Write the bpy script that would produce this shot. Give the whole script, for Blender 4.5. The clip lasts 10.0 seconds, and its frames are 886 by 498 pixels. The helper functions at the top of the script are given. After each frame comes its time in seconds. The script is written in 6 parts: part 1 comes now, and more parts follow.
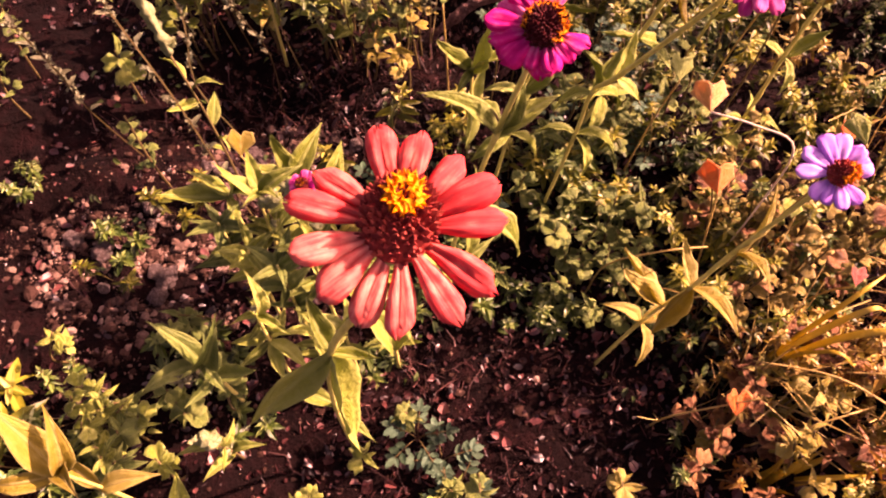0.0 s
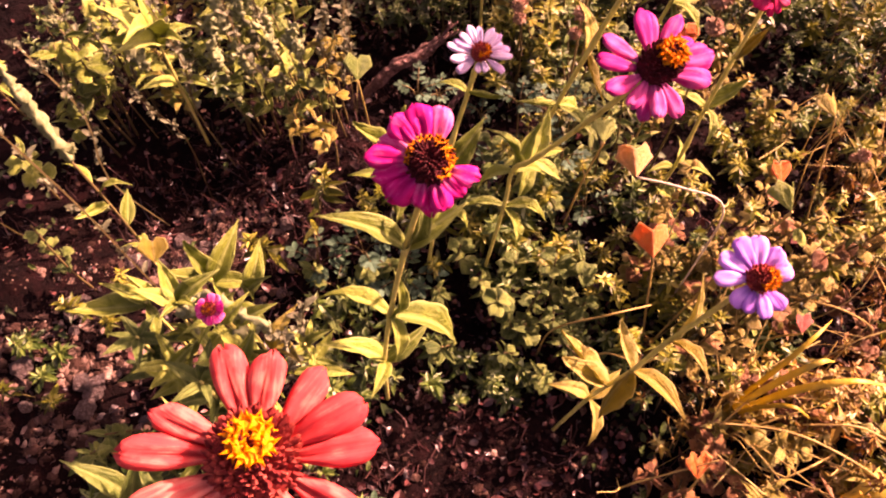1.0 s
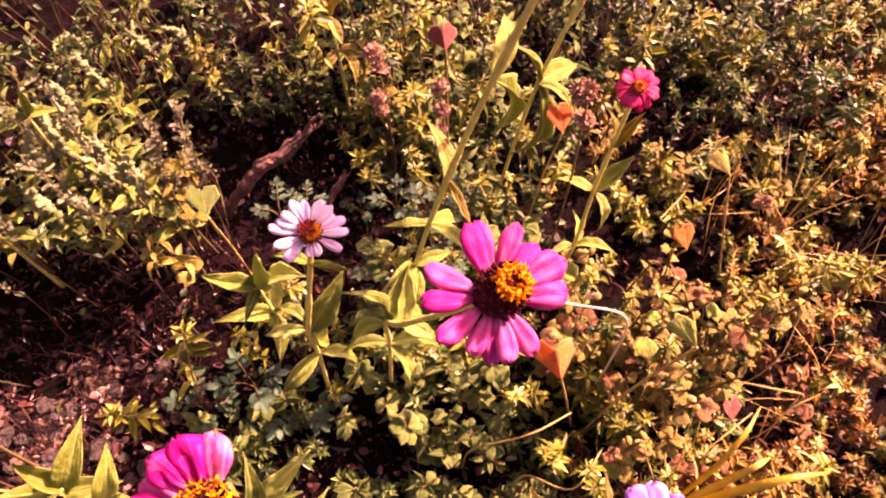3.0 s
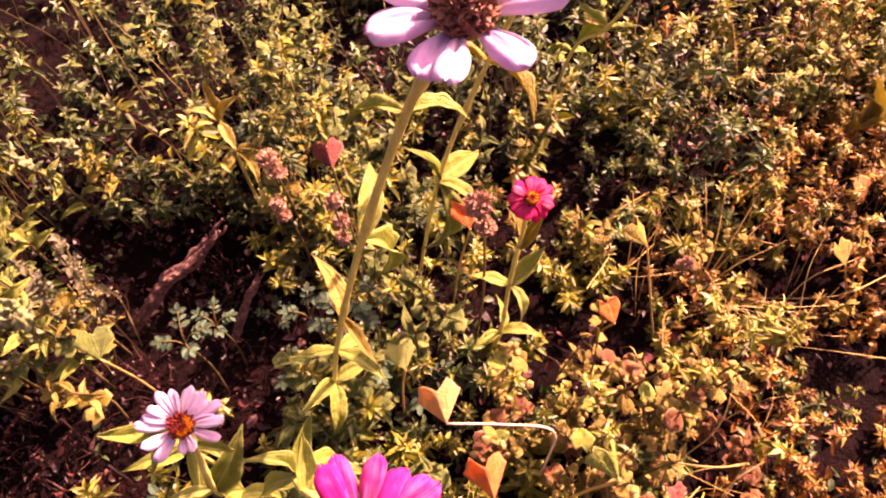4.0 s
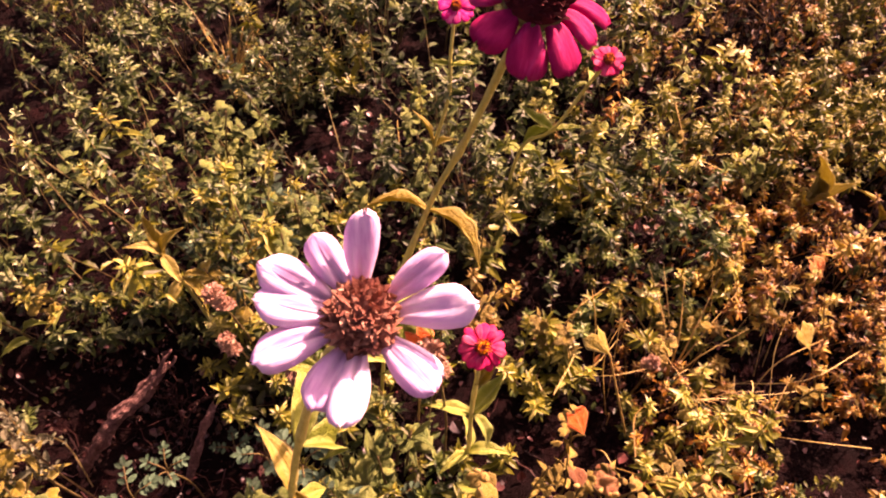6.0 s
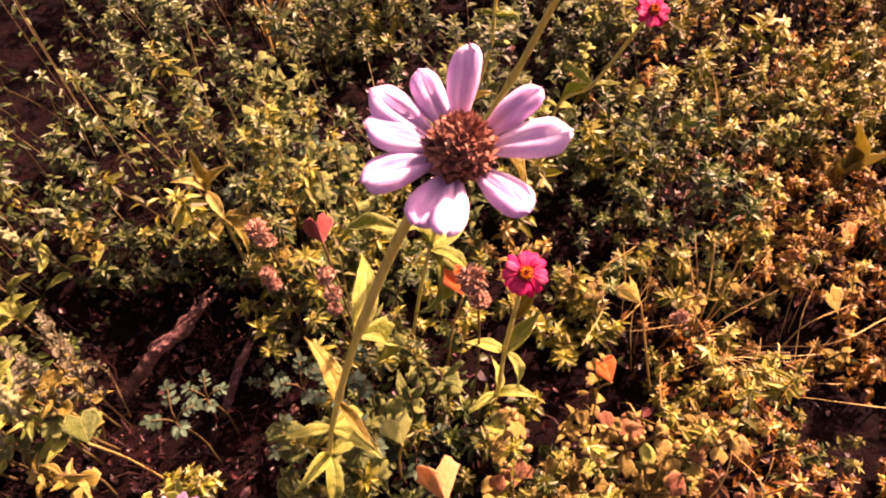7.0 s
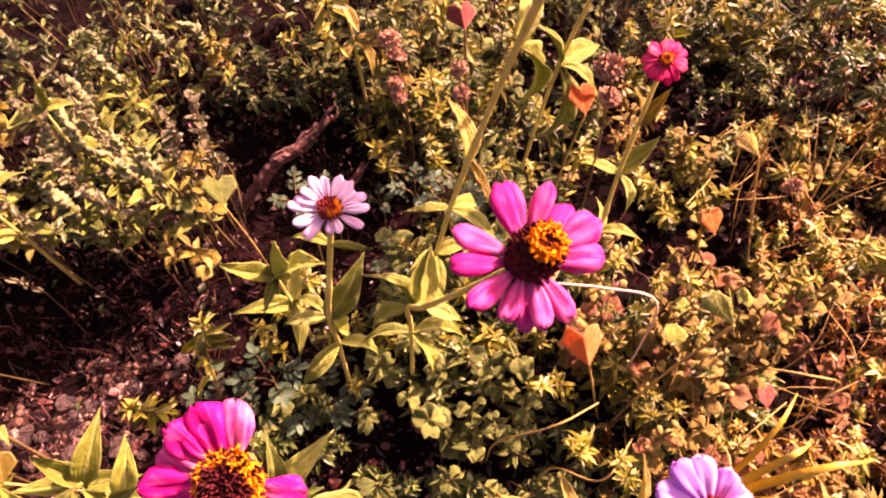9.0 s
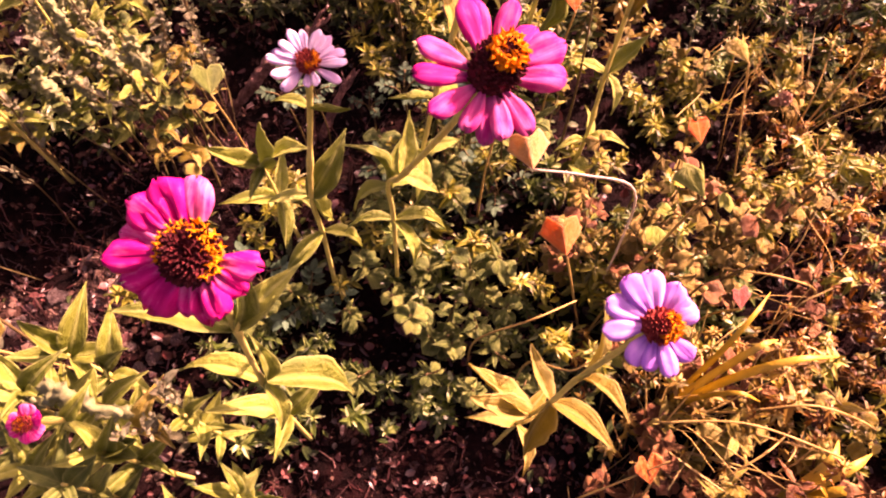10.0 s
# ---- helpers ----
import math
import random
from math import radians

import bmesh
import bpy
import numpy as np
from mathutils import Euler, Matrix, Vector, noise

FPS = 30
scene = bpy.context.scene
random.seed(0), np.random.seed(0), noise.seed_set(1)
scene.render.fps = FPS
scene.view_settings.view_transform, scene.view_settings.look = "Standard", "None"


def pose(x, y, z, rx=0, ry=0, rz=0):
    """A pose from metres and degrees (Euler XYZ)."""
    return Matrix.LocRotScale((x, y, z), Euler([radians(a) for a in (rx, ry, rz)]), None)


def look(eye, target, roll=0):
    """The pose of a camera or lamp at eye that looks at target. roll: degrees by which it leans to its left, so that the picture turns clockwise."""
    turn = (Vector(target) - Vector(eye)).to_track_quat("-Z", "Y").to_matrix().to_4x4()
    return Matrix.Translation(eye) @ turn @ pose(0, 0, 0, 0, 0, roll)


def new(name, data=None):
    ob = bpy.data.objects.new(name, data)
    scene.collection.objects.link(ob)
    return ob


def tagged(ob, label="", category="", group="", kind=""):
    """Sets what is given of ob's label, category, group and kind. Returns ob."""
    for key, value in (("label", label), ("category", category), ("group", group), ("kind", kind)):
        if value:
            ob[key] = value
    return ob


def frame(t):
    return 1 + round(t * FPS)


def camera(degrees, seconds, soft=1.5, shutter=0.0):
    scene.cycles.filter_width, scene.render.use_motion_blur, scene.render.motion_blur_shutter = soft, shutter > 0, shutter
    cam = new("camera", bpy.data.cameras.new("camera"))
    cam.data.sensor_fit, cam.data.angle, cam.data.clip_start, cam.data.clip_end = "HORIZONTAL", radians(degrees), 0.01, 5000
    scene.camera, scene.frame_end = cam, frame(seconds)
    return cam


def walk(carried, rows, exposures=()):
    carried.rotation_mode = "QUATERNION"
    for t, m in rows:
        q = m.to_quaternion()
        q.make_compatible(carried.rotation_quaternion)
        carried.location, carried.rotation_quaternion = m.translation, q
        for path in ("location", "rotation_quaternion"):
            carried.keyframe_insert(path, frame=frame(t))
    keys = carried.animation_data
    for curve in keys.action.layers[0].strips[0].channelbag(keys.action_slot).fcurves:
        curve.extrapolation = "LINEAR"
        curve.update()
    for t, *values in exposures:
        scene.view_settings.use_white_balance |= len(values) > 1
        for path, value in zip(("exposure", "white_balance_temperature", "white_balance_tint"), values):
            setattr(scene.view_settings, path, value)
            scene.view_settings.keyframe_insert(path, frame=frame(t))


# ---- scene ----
cam = camera(66.3, 10.0, 2.05)
# seconds, eye in metres, turn in degrees
ROWS = [
    (0.0, -0.0001, 0.0003, 0.8488, 26.03, -0.07, 0.03),
    (0.5, 0.0209, 0.0421, 0.8558, 26.93, 0.34, -3.49),
    (1.0, 0.0403, 0.0720, 0.8519, 27.77, 0.03, -6.15),
    (1.5, 0.0630, 0.1029, 0.8538, 28.51, 0.23, -8.85),
    (2.0, 0.0906, 0.1378, 0.8514, 29.46, -0.01, -11.34),
    (2.2, 0.0970, 0.1481, 0.8481, 29.48, -0.24, -11.79),
    (3.3, 0.1443, 0.2332, 0.8395, 27.41, 0.44, -18.83),
    (3.5, 0.1576, 0.2435, 0.8487, 27.88, 1.09, -19.96),
    (4.0, 0.2019, 0.2804, 0.8519, 29.45, 0.20, -24.13),
    (4.5, 0.2377, 0.3218, 0.8652, 31.39, -0.72, -28.27),
    (5.0, 0.2689, 0.3465, 0.8638, 32.76, -1.17, -30.86),
    (5.5, 0.2591, 0.3448, 0.8757, 33.49, -0.01, -29.37),
    (5.7, 0.2569, 0.3441, 0.8787, 33.48, 0.31, -29.07),
    (6.8, 0.2240, 0.3178, 0.8619, 32.26, -0.07, -27.09),
    (7.0, 0.2119, 0.3104, 0.8650, 32.14, 0.30, -26.19),
    (7.5, 0.1865, 0.2835, 0.8605, 31.99, -0.22, -22.77),
    (8.0, 0.1590, 0.2580, 0.8577, 31.58, 0.54, -20.20),
    (8.5, 0.1426, 0.2323, 0.8356, 29.77, 0.78, -18.46),
    (9.0, 0.1197, 0.2050, 0.8177, 28.30, 1.58, -16.82),
    (9.5, 0.1169, 0.1687, 0.7964, 26.85, 0.86, -15.64),
    (10.0, 0.1191, 0.1445, 0.7965, 24.77, 0.87, -15.23),
]
walk(cam, [(t, pose(x, y, z, rx, ry, rz)) for t, x, y, z, rx, ry, rz in ROWS], exposures=[(0.0, 2.02, 9300, 85), (2.0, 2.10, 9300, 82), (3.5, 2.23, 9300, 93), (4.0, 2.19, 9300, 88), (4.5, 2.01, 9300, 80), (5.5, 1.88, 9300, 80), (7.5, 1.90, 9300, 82), (8.5, 2.16, 9300, 88), (10.0, 2.14, 9300, 94)])

# ---- light ----
SUN = Vector((0.64, 0.24, 0.54)).normalized()
world = bpy.data.worlds.new("sky")
scene.world = world
world.use_nodes = True
wn = world.node_tree.nodes
sky = wn.new("ShaderNodeTexSky")
sky.sky_type = "NISHITA"
sky.sun_disc = False
sky.dust_density = 8.0
sky.air_density = 0.7
sky.ozone_density = 0.4
sky.sun_elevation = math.asin(SUN.z)
sky.sun_rotation = math.atan2(SUN.x, SUN.y)
wn["Background"].inputs["Strength"].default_value = 0.064
world.node_tree.links.new(sky.outputs["Color"], wn["Background"].inputs["Color"])
sun_data = bpy.data.lights.new("sun", "SUN")
sun_data.energy = 4.8
sun_data.angle = radians(0.5)
sun_data.color = (1.0, 0.87, 0.68)
sun = new("sun", sun_data)
sun.matrix_world = look(SUN * 20, (0, 0, 0))

# ---- materials ----
def node_mat(name):
    m = bpy.data.materials.new(name)
    m.use_nodes = True
    nt = m.node_tree
    return m, nt, nt.nodes["Principled BSDF"], nt.nodes["Material Output"]


def ramp(nt, fac, stops):
    r = nt.nodes.new("ShaderNodeValToRGB")
    el = r.color_ramp.elements
    while len(el) < len(stops):
        el.new(0.5)
    for e, (p, c) in zip(el, stops):
        e.position, e.color = p, (*c, 1)
    nt.links.new(fac, r.inputs["Fac"])
    return r.outputs["Color"]


def math_node(nt, op, a, b=None):
    n = nt.nodes.new("ShaderNodeMath")
    n.operation = op
    for i, v in enumerate((a, b)):
        if v is None:
            continue
        if isinstance(v, (int, float)):
            n.inputs[i].default_value = v
        else:
            nt.links.new(v, n.inputs[i])
    return n.outputs[0]


def noise_node(nt, scale, stretch=(1, 1, 1), detail=3.0, rough=0.55, use_object=True):
    tc = nt.nodes.new("ShaderNodeTexCoord")
    mp = nt.nodes.new("ShaderNodeMapping")
    mp.inputs["Scale"].default_value = stretch
    nt.links.new(tc.outputs["Object"], mp.inputs["Vector"])
    n = nt.nodes.new("ShaderNodeTexNoise")
    n.inputs["Scale"].default_value = scale
    n.inputs["Detail"].default_value = detail
    n.inputs["Roughness"].default_value = rough
    nt.links.new(mp.outputs["Vector"], n.inputs["Vector"])
    return n.outputs["Fac"]


def mix_colour(nt, fac, a, b):
    n = nt.nodes.new("ShaderNodeMix")
    n.data_type = "RGBA"
    nt.links.new(fac, n.inputs["Factor"])
    for key, v in ((6, a), (7, b)):
        if isinstance(v, tuple):
            n.inputs[key].default_value = (*v, 1)
        else:
            nt.links.new(v, n.inputs[key])
    return n.outputs[2]


def bump(nt, bsdf, height, strength, distance):
    b = nt.nodes.new("ShaderNodeBump")
    b.inputs["Strength"].default_value = strength
    b.inputs["Distance"].default_value = distance
    nt.links.new(height, b.inputs["Height"])
    nt.links.new(b.outputs["Normal"], bsdf.inputs["Normal"])
    return b.outputs["Normal"]


def translucent(nt, bsdf, out, colour, share, normal=None):
    """Light that passes through a thin blade."""
    tr = nt.nodes.new("ShaderNodeBsdfTranslucent")
    nt.links.new(colour, tr.inputs["Color"])
    if normal is not None:
        nt.links.new(normal, tr.inputs["Normal"])
    mx = nt.nodes.new("ShaderNodeMixShader")
    mx.inputs["Fac"].default_value = share
    nt.links.new(bsdf.outputs["BSDF"], mx.inputs[1])
    nt.links.new(tr.outputs["BSDF"], mx.inputs[2])
    nt.links.new(mx.outputs["Shader"], out.inputs["Surface"])


def foliage_mat(name, stops, share=0.3, rough=0.5, spec=0.35, islands=False, scale=40.0, spread=0.7, patch=0.0):
    """Leaves whose colour goes through the stops from one to the next, with mottling."""
    m, nt, bsdf, out = node_mat(name)
    if islands:
        rnd = nt.nodes.new("ShaderNodeNewGeometry").outputs["Random Per Island"]
    else:
        rnd = nt.nodes.new("ShaderNodeObjectInfo").outputs["Random"]
    mott = noise_node(nt, scale, detail=4.0)
    f = math_node(nt, "ADD", math_node(nt, "MULTIPLY", rnd, spread), math_node(nt, "MULTIPLY", mott, 1.15 - spread))
    f = math_node(nt, "SUBTRACT", f, 0.08)
    if patch:
        big = math_node(nt, "SUBTRACT", noise_node(nt, patch, detail=2.0), 0.5)
        f = math_node(nt, "ADD", f, math_node(nt, "MULTIPLY", big, 1.3))
    col = ramp(nt, f, stops)
    nt.links.new(col, bsdf.inputs["Base Color"])
    bsdf.inputs["Roughness"].default_value = rough
    bsdf.inputs["Specular IOR Level"].default_value = spec
    nrm = bump(nt, bsdf, noise_node(nt, scale * 5, detail=2.0), 0.35, 0.002)
    translucent(nt, bsdf, out, col, share, nrm)
    return m


def attribute(nt, name):
    n = nt.nodes.new("ShaderNodeAttribute")
    n.attribute_name = name
    return n.outputs["Fac"]


def big_leaf_mat(name, stops, rib, share=0.3):
    """A broad leaf, one unit long in its own axes, with a pale midrib, side veins and blotches."""
    m, nt, bsdf, out = node_mat(name)
    tc = nt.nodes.new("ShaderNodeTexCoord")
    sx = nt.nodes.new("ShaderNodeSeparateXYZ")
    nt.links.new(tc.outputs["Object"], sx.inputs["Vector"])
    ay = math_node(nt, "ABSOLUTE", sx.outputs["Y"])
    rnd = nt.nodes.new("ShaderNodeObjectInfo").outputs["Random"]
    mott = noise_node(nt, 5.0, detail=5.0, rough=0.65)
    f = math_node(nt, "ADD", math_node(nt, "MULTIPLY", rnd, 0.55), math_node(nt, "MULTIPLY", mott, 0.5))
    f = math_node(nt, "SUBTRACT", f, 0.03)
    col = ramp(nt, f, stops)
    mr = nt.nodes.new("ShaderNodeMapRange")
    mr.inputs["From Min"].default_value, mr.inputs["From Max"].default_value = 0.006, 0.022
    mr.inputs["To Min"].default_value, mr.inputs["To Max"].default_value = 0.4, 0.0
    nt.links.new(ay, mr.inputs["Value"])
    col = mix_colour(nt, mr.outputs["Result"], col, rib)
    rim, along = attribute(nt, "rim"), attribute(nt, "along")
    edge = nt.nodes.new("ShaderNodeMapRange")
    edge.inputs["From Min"].default_value, edge.inputs["From Max"].default_value = 0.84, 0.99
    edge.inputs["To Max"].default_value = 0.5
    nt.links.new(rim, edge.inputs["Value"])
    col = mix_colour(nt, edge.outputs["Result"], col, rib)
    wob = math_node(nt, "ADD", math_node(nt, "MULTIPLY", rim, 5.2), math_node(nt, "MULTIPLY", along, 1.4))
    vein = math_node(nt, "POWER", math_node(nt, "ABSOLUTE", math_node(nt, "SINE", wob)), 6.0)
    col = mix_colour(nt, math_node(nt, "MULTIPLY", vein, 0.12), col, rib)
    nt.links.new(col, bsdf.inputs["Base Color"])
    bsdf.inputs["Roughness"].default_value = 0.55
    bsdf.inputs["Specular IOR Level"].default_value = 0.35
    h = math_node(nt, "ADD", noise_node(nt, 7.0, (1.5, 3.0, 1.0), detail=5.0, rough=0.65), math_node(nt, "MULTIPLY", vein, -0.2))
    nrm = bump(nt, bsdf, h, 0.45, 0.03)
    translucent(nt, bsdf, out, col, share, nrm)
    return m


def petal_mat(name, dark, mid, light, share=0.3):
    """A ray petal with fine streaks along its length."""
    m, nt, bsdf, out = node_mat(name)
    streak = noise_node(nt, 1.0, (60, 900, 200), detail=3.0)
    blot = noise_node(nt, 120.0, detail=3.0)
    rnd = nt.nodes.new("ShaderNodeObjectInfo").outputs["Random"]
    f = math_node(nt, "ADD", math_node(nt, "MULTIPLY", streak, 0.4), math_node(nt, "MULTIPLY", blot, 0.5))
    f = math_node(nt, "ADD", f, math_node(nt, "MULTIPLY", rnd, 0.2))
    col = ramp(nt, f, ((0.3, dark), (0.54, mid), (0.78, light)))
    nt.links.new(col, bsdf.inputs["Base Color"])
    bsdf.inputs["Roughness"].default_value = 0.72
    bsdf.inputs["Specular IOR Level"].default_value = 0.16
    nrm = bump(nt, bsdf, streak, 0.4, 0.0008)
    translucent(nt, bsdf, out, col, share, nrm)
    return m


def solid_mat(name, stops, rough=0.8, scale=60.0, relief=0.6, distance=0.004, islands=False, stretch=(1, 1, 1), spec=0.3):
    m, nt, bsdf, out = node_mat(name)
    f = noise_node(nt, scale, stretch, detail=6.0, rough=0.65)
    if islands:
        rnd = nt.nodes.new("ShaderNodeNewGeometry").outputs["Random Per Island"]
        f = math_node(nt, "ADD", math_node(nt, "MULTIPLY", rnd, 0.65), math_node(nt, "MULTIPLY", f, 0.4))
    nt.links.new(ramp(nt, f, stops), bsdf.inputs["Base Color"])
    bsdf.inputs["Roughness"].default_value = rough
    bsdf.inputs["Specular IOR Level"].default_value = spec
    bump(nt, bsdf, noise_node(nt, scale * 3, stretch, detail=5.0, rough=0.7), relief, distance)
    return m


# soil taken down to near-black maroon: plant shade is put into its colour
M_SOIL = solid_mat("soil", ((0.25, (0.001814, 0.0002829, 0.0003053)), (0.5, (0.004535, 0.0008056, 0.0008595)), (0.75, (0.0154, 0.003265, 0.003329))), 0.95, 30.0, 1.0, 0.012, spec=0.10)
M_CLOD = solid_mat("clod", ((0.15, (0.01224, 0.005437, 0.003838)), (0.5, (0.03264, 0.01535, 0.01151)), (0.8, (0.1292, 0.07547, 0.05756)), (1.0, (0.3808, 0.2814, 0.2303))), 0.95, 90.0, 0.8, 0.003, True, spec=0.08)
# lighter copy of the clod colours, with the patch's sunlight painted in
M_LITCLOD = solid_mat("lit_clod", ((0.15, (0.01958, 0.009593, 0.006924)), (0.5, (0.05222, 0.02707, 0.02076)), (0.8, (0.2067, 0.1331, 0.1038)), (1.0, (0.6093, 0.4964, 0.4155))), 0.95, 90.0, 0.8, 0.003, True, spec=0.08)
M_LITTER = foliage_mat("dead_leaf", ((0.1, (0.008914, 0.002127, 0.002475)), (0.55, (0.04009, 0.009927, 0.0099)), (0.85, (0.1426, 0.04253, 0.03713)), (0.97, (0.3743, 0.2127, 0.1815)), (1.0, (0.5346, 0.3544, 0.3465))), 0.1, 0.4, 0.6, True, 40.0, 0.8)
M_BARK = solid_mat("bark", ((0.3, (0.0561, 0.02176, 0.01814)), (0.55, (0.2167, 0.1016, 0.08813)), (0.8, (0.6885, 0.4111, 0.3629))), 0.85, 200.0, 1.0, 0.006, False, (1, 1, 1))
# weed colours come in pairs: a shaded leaf and a paler, painted-sunlit tip
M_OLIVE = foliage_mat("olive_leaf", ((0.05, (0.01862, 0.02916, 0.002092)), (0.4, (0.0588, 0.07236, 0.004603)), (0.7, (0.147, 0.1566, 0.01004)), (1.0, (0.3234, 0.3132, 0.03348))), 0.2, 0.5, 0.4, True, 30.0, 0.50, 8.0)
M_OLIVELIT = foliage_mat("olive_lit_tip", ((0.042, (0.09009, 0.1019, 0.00864)), (0.336, (0.196, 0.1987, 0.02052)), (0.588, (0.3504, 0.3411, 0.05669)), (0.756, (0.5339, 0.5268, 0.1727)), (0.84, (0.6006, 0.6046, 0.2699))), 0.25, 0.42, 0.5, True, 30.0, 0.50, 8.0)
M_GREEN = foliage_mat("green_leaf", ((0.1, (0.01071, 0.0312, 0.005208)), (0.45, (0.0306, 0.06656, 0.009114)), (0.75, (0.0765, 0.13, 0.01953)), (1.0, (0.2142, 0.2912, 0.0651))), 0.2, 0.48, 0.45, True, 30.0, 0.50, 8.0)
M_GREENLIT = foliage_mat("green_lit_tip", ((0.084, (0.04129, 0.0823, 0.01406)), (0.378, (0.09758, 0.1549, 0.02988)), (0.63, (0.2027, 0.2711, 0.0747)), (0.84, (0.3754, 0.4841, 0.2461))), 0.25, 0.42, 0.5, True, 30.0, 0.50, 8.0)
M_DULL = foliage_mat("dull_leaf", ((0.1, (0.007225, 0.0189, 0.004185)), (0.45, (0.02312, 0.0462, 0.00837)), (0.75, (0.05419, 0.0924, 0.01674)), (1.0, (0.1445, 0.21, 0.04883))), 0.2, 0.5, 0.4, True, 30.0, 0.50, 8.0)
M_DULLLIT = foliage_mat("dull_lit_tip", ((0.084, (0.03715, 0.06463, 0.01416)), (0.378, (0.09907, 0.1474, 0.03436)), (0.63, (0.1935, 0.2525, 0.0758)), (0.84, (0.3715, 0.4746, 0.2628))), 0.22, 0.42, 0.5, True, 30.0, 0.50, 8.0)
M_BLUISH = foliage_mat("bluish_leaf", ((0.1, (0.0099, 0.0366, 0.01633)), (0.6, (0.03403, 0.09149, 0.04432)), (1.0, (0.1052, 0.2315, 0.1457))), 0.25, 0.6, 0.3, False, 25.0)
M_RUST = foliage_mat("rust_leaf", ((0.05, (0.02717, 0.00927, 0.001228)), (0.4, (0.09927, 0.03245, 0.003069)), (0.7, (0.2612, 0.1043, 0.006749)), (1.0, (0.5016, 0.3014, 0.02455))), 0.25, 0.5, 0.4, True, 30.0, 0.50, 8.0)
M_RUSTLIT = foliage_mat("rust_lit_tip", ((0.042, (0.1101, 0.05009, 0.008586)), (0.336, (0.257, 0.1281, 0.0179)), (0.588, (0.413, 0.2672, 0.03936)), (0.84, (0.5689, 0.5121, 0.1288))), 0.25, 0.42, 0.5, True, 30.0, 0.50, 8.0)
M_SEED = foliage_mat("seed_head", ((0.1, (0.05957, 0.06814, 0.0234)), (0.42, (0.1516, 0.1793, 0.07022)), (0.75, (0.26, 0.3156, 0.171)), (1.0, (0.3574, 0.4446, 0.3421))), 0.15, 0.65, 0.35, True, 260.0, 0.35)
M_SEEDTAN = foliage_mat("tan_seed_head", ((0.1, (0.04308, 0.03982, 0.01925)), (0.45, (0.1065, 0.1078, 0.05582)), (0.8, (0.2027, 0.2406, 0.1444)), (1.0, (0.3041, 0.4148, 0.3176))), 0.2, 0.65, 0.35, True, 260.0, 0.35)
M_STRAW = solid_mat("straw", ((0.2, (0.1456, 0.084, 0.0209)), (0.5, (0.3024, 0.198, 0.05225)), (0.85, (0.5824, 0.456, 0.171))), 0.6, 40.0, 0.4, 0.001, True)
M_WEEDSTEM = solid_mat("weed_stem", ((0.2, (0.040, 0.024, 0.008)), (0.6, (0.10, 0.072, 0.024)), (0.9, (0.24, 0.19, 0.08))), 0.7, 60.0, 0.4, 0.001, True)
M_STEM = solid_mat("zinnia_stem", ((0.25, (0.36, 0.34, 0.070)), (0.55, (0.56, 0.53, 0.15)), (0.85, (0.71, 0.68, 0.31))), 0.55, 260.0, 0.7, 0.001, False, (1, 1, 0.25), spec=0.45)
M_ZLEAF = big_leaf_mat("zinnia_leaf", ((0.12, (0.06131, 0.1009, 0.01037)), (0.42, (0.1695, 0.23, 0.02592)), (0.68, (0.2884, 0.3554, 0.06048)), (0.95, (0.4472, 0.5267, 0.1728))), (0.4328, 0.5091, 0.1843))
M_MALLOW = big_leaf_mat("mallow_leaf", ((0.1, (0.085, 0.066, 0.010)), (0.5, (0.22, 0.170, 0.028)), (0.9, (0.44, 0.35, 0.085))), (0.42, 0.33, 0.11))
M_ZYELLOW = big_leaf_mat("yellowed_leaf", ((0.1, (0.17, 0.1295, 0.0119)), (0.5, (0.3481, 0.2884, 0.03825)), (0.9, (0.5181, 0.4682, 0.1445))), (0.5181, 0.4682, 0.204), 0.45)
M_ZGREEN = big_leaf_mat("young_leaf", ((0.1, (0.032, 0.0682, 0.012)), (0.5, (0.095, 0.154, 0.0288)), (0.9, (0.25, 0.319, 0.078))), (0.3, 0.363, 0.12))
M_ORANGE = big_leaf_mat("orange_leaf", ((0.15, (0.64, 0.10, 0.012)), (0.5, (0.82, 0.20, 0.030)), (0.9, (0.86, 0.42, 0.15))), (0.86, 0.5, 0.24), 0.5)
M_PEACH = big_leaf_mat("peach_leaf", ((0.15, (0.551, 0.204, 0.048)), (0.5, (0.722, 0.374, 0.128)), (0.9, (0.8075, 0.544, 0.272))), (0.817, 0.561, 0.32), 0.4)
M_REDLEAF = big_leaf_mat("red_leaf", ((0.15, (0.12, 0.015, 0.012)), (0.5, (0.27, 0.042, 0.032)), (0.9, (0.42, 0.14, 0.10))), (0.42, 0.16, 0.12), 0.2)
M_RED = petal_mat("red_petal", (0.4681, 0.0273, 0.03135), (0.6716, 0.0735, 0.06479), (0.8344, 0.3045, 0.2299), 0.22)
M_MAGENTA = petal_mat("magenta_petal", (0.5, 0.006, 0.123), (0.7, 0.026, 0.2214), (0.86, 0.24, 0.451), 0.25)
M_PINK = petal_mat("deep_pink_petal", (0.361, 0.007, 0.1102), (0.5234, 0.026, 0.1928), (0.6678, 0.14, 0.3305), 0.2)
M_CRIMSON = petal_mat("crimson_petal", (0.28, 0.006, 0.06), (0.40, 0.014, 0.10), (0.52, 0.06, 0.2), 0.14)
M_LAV = petal_mat("lavender_petal", (0.60, 0.31, 0.63), (0.82, 0.57, 0.83), (0.90, 0.79, 0.91), 0.22)
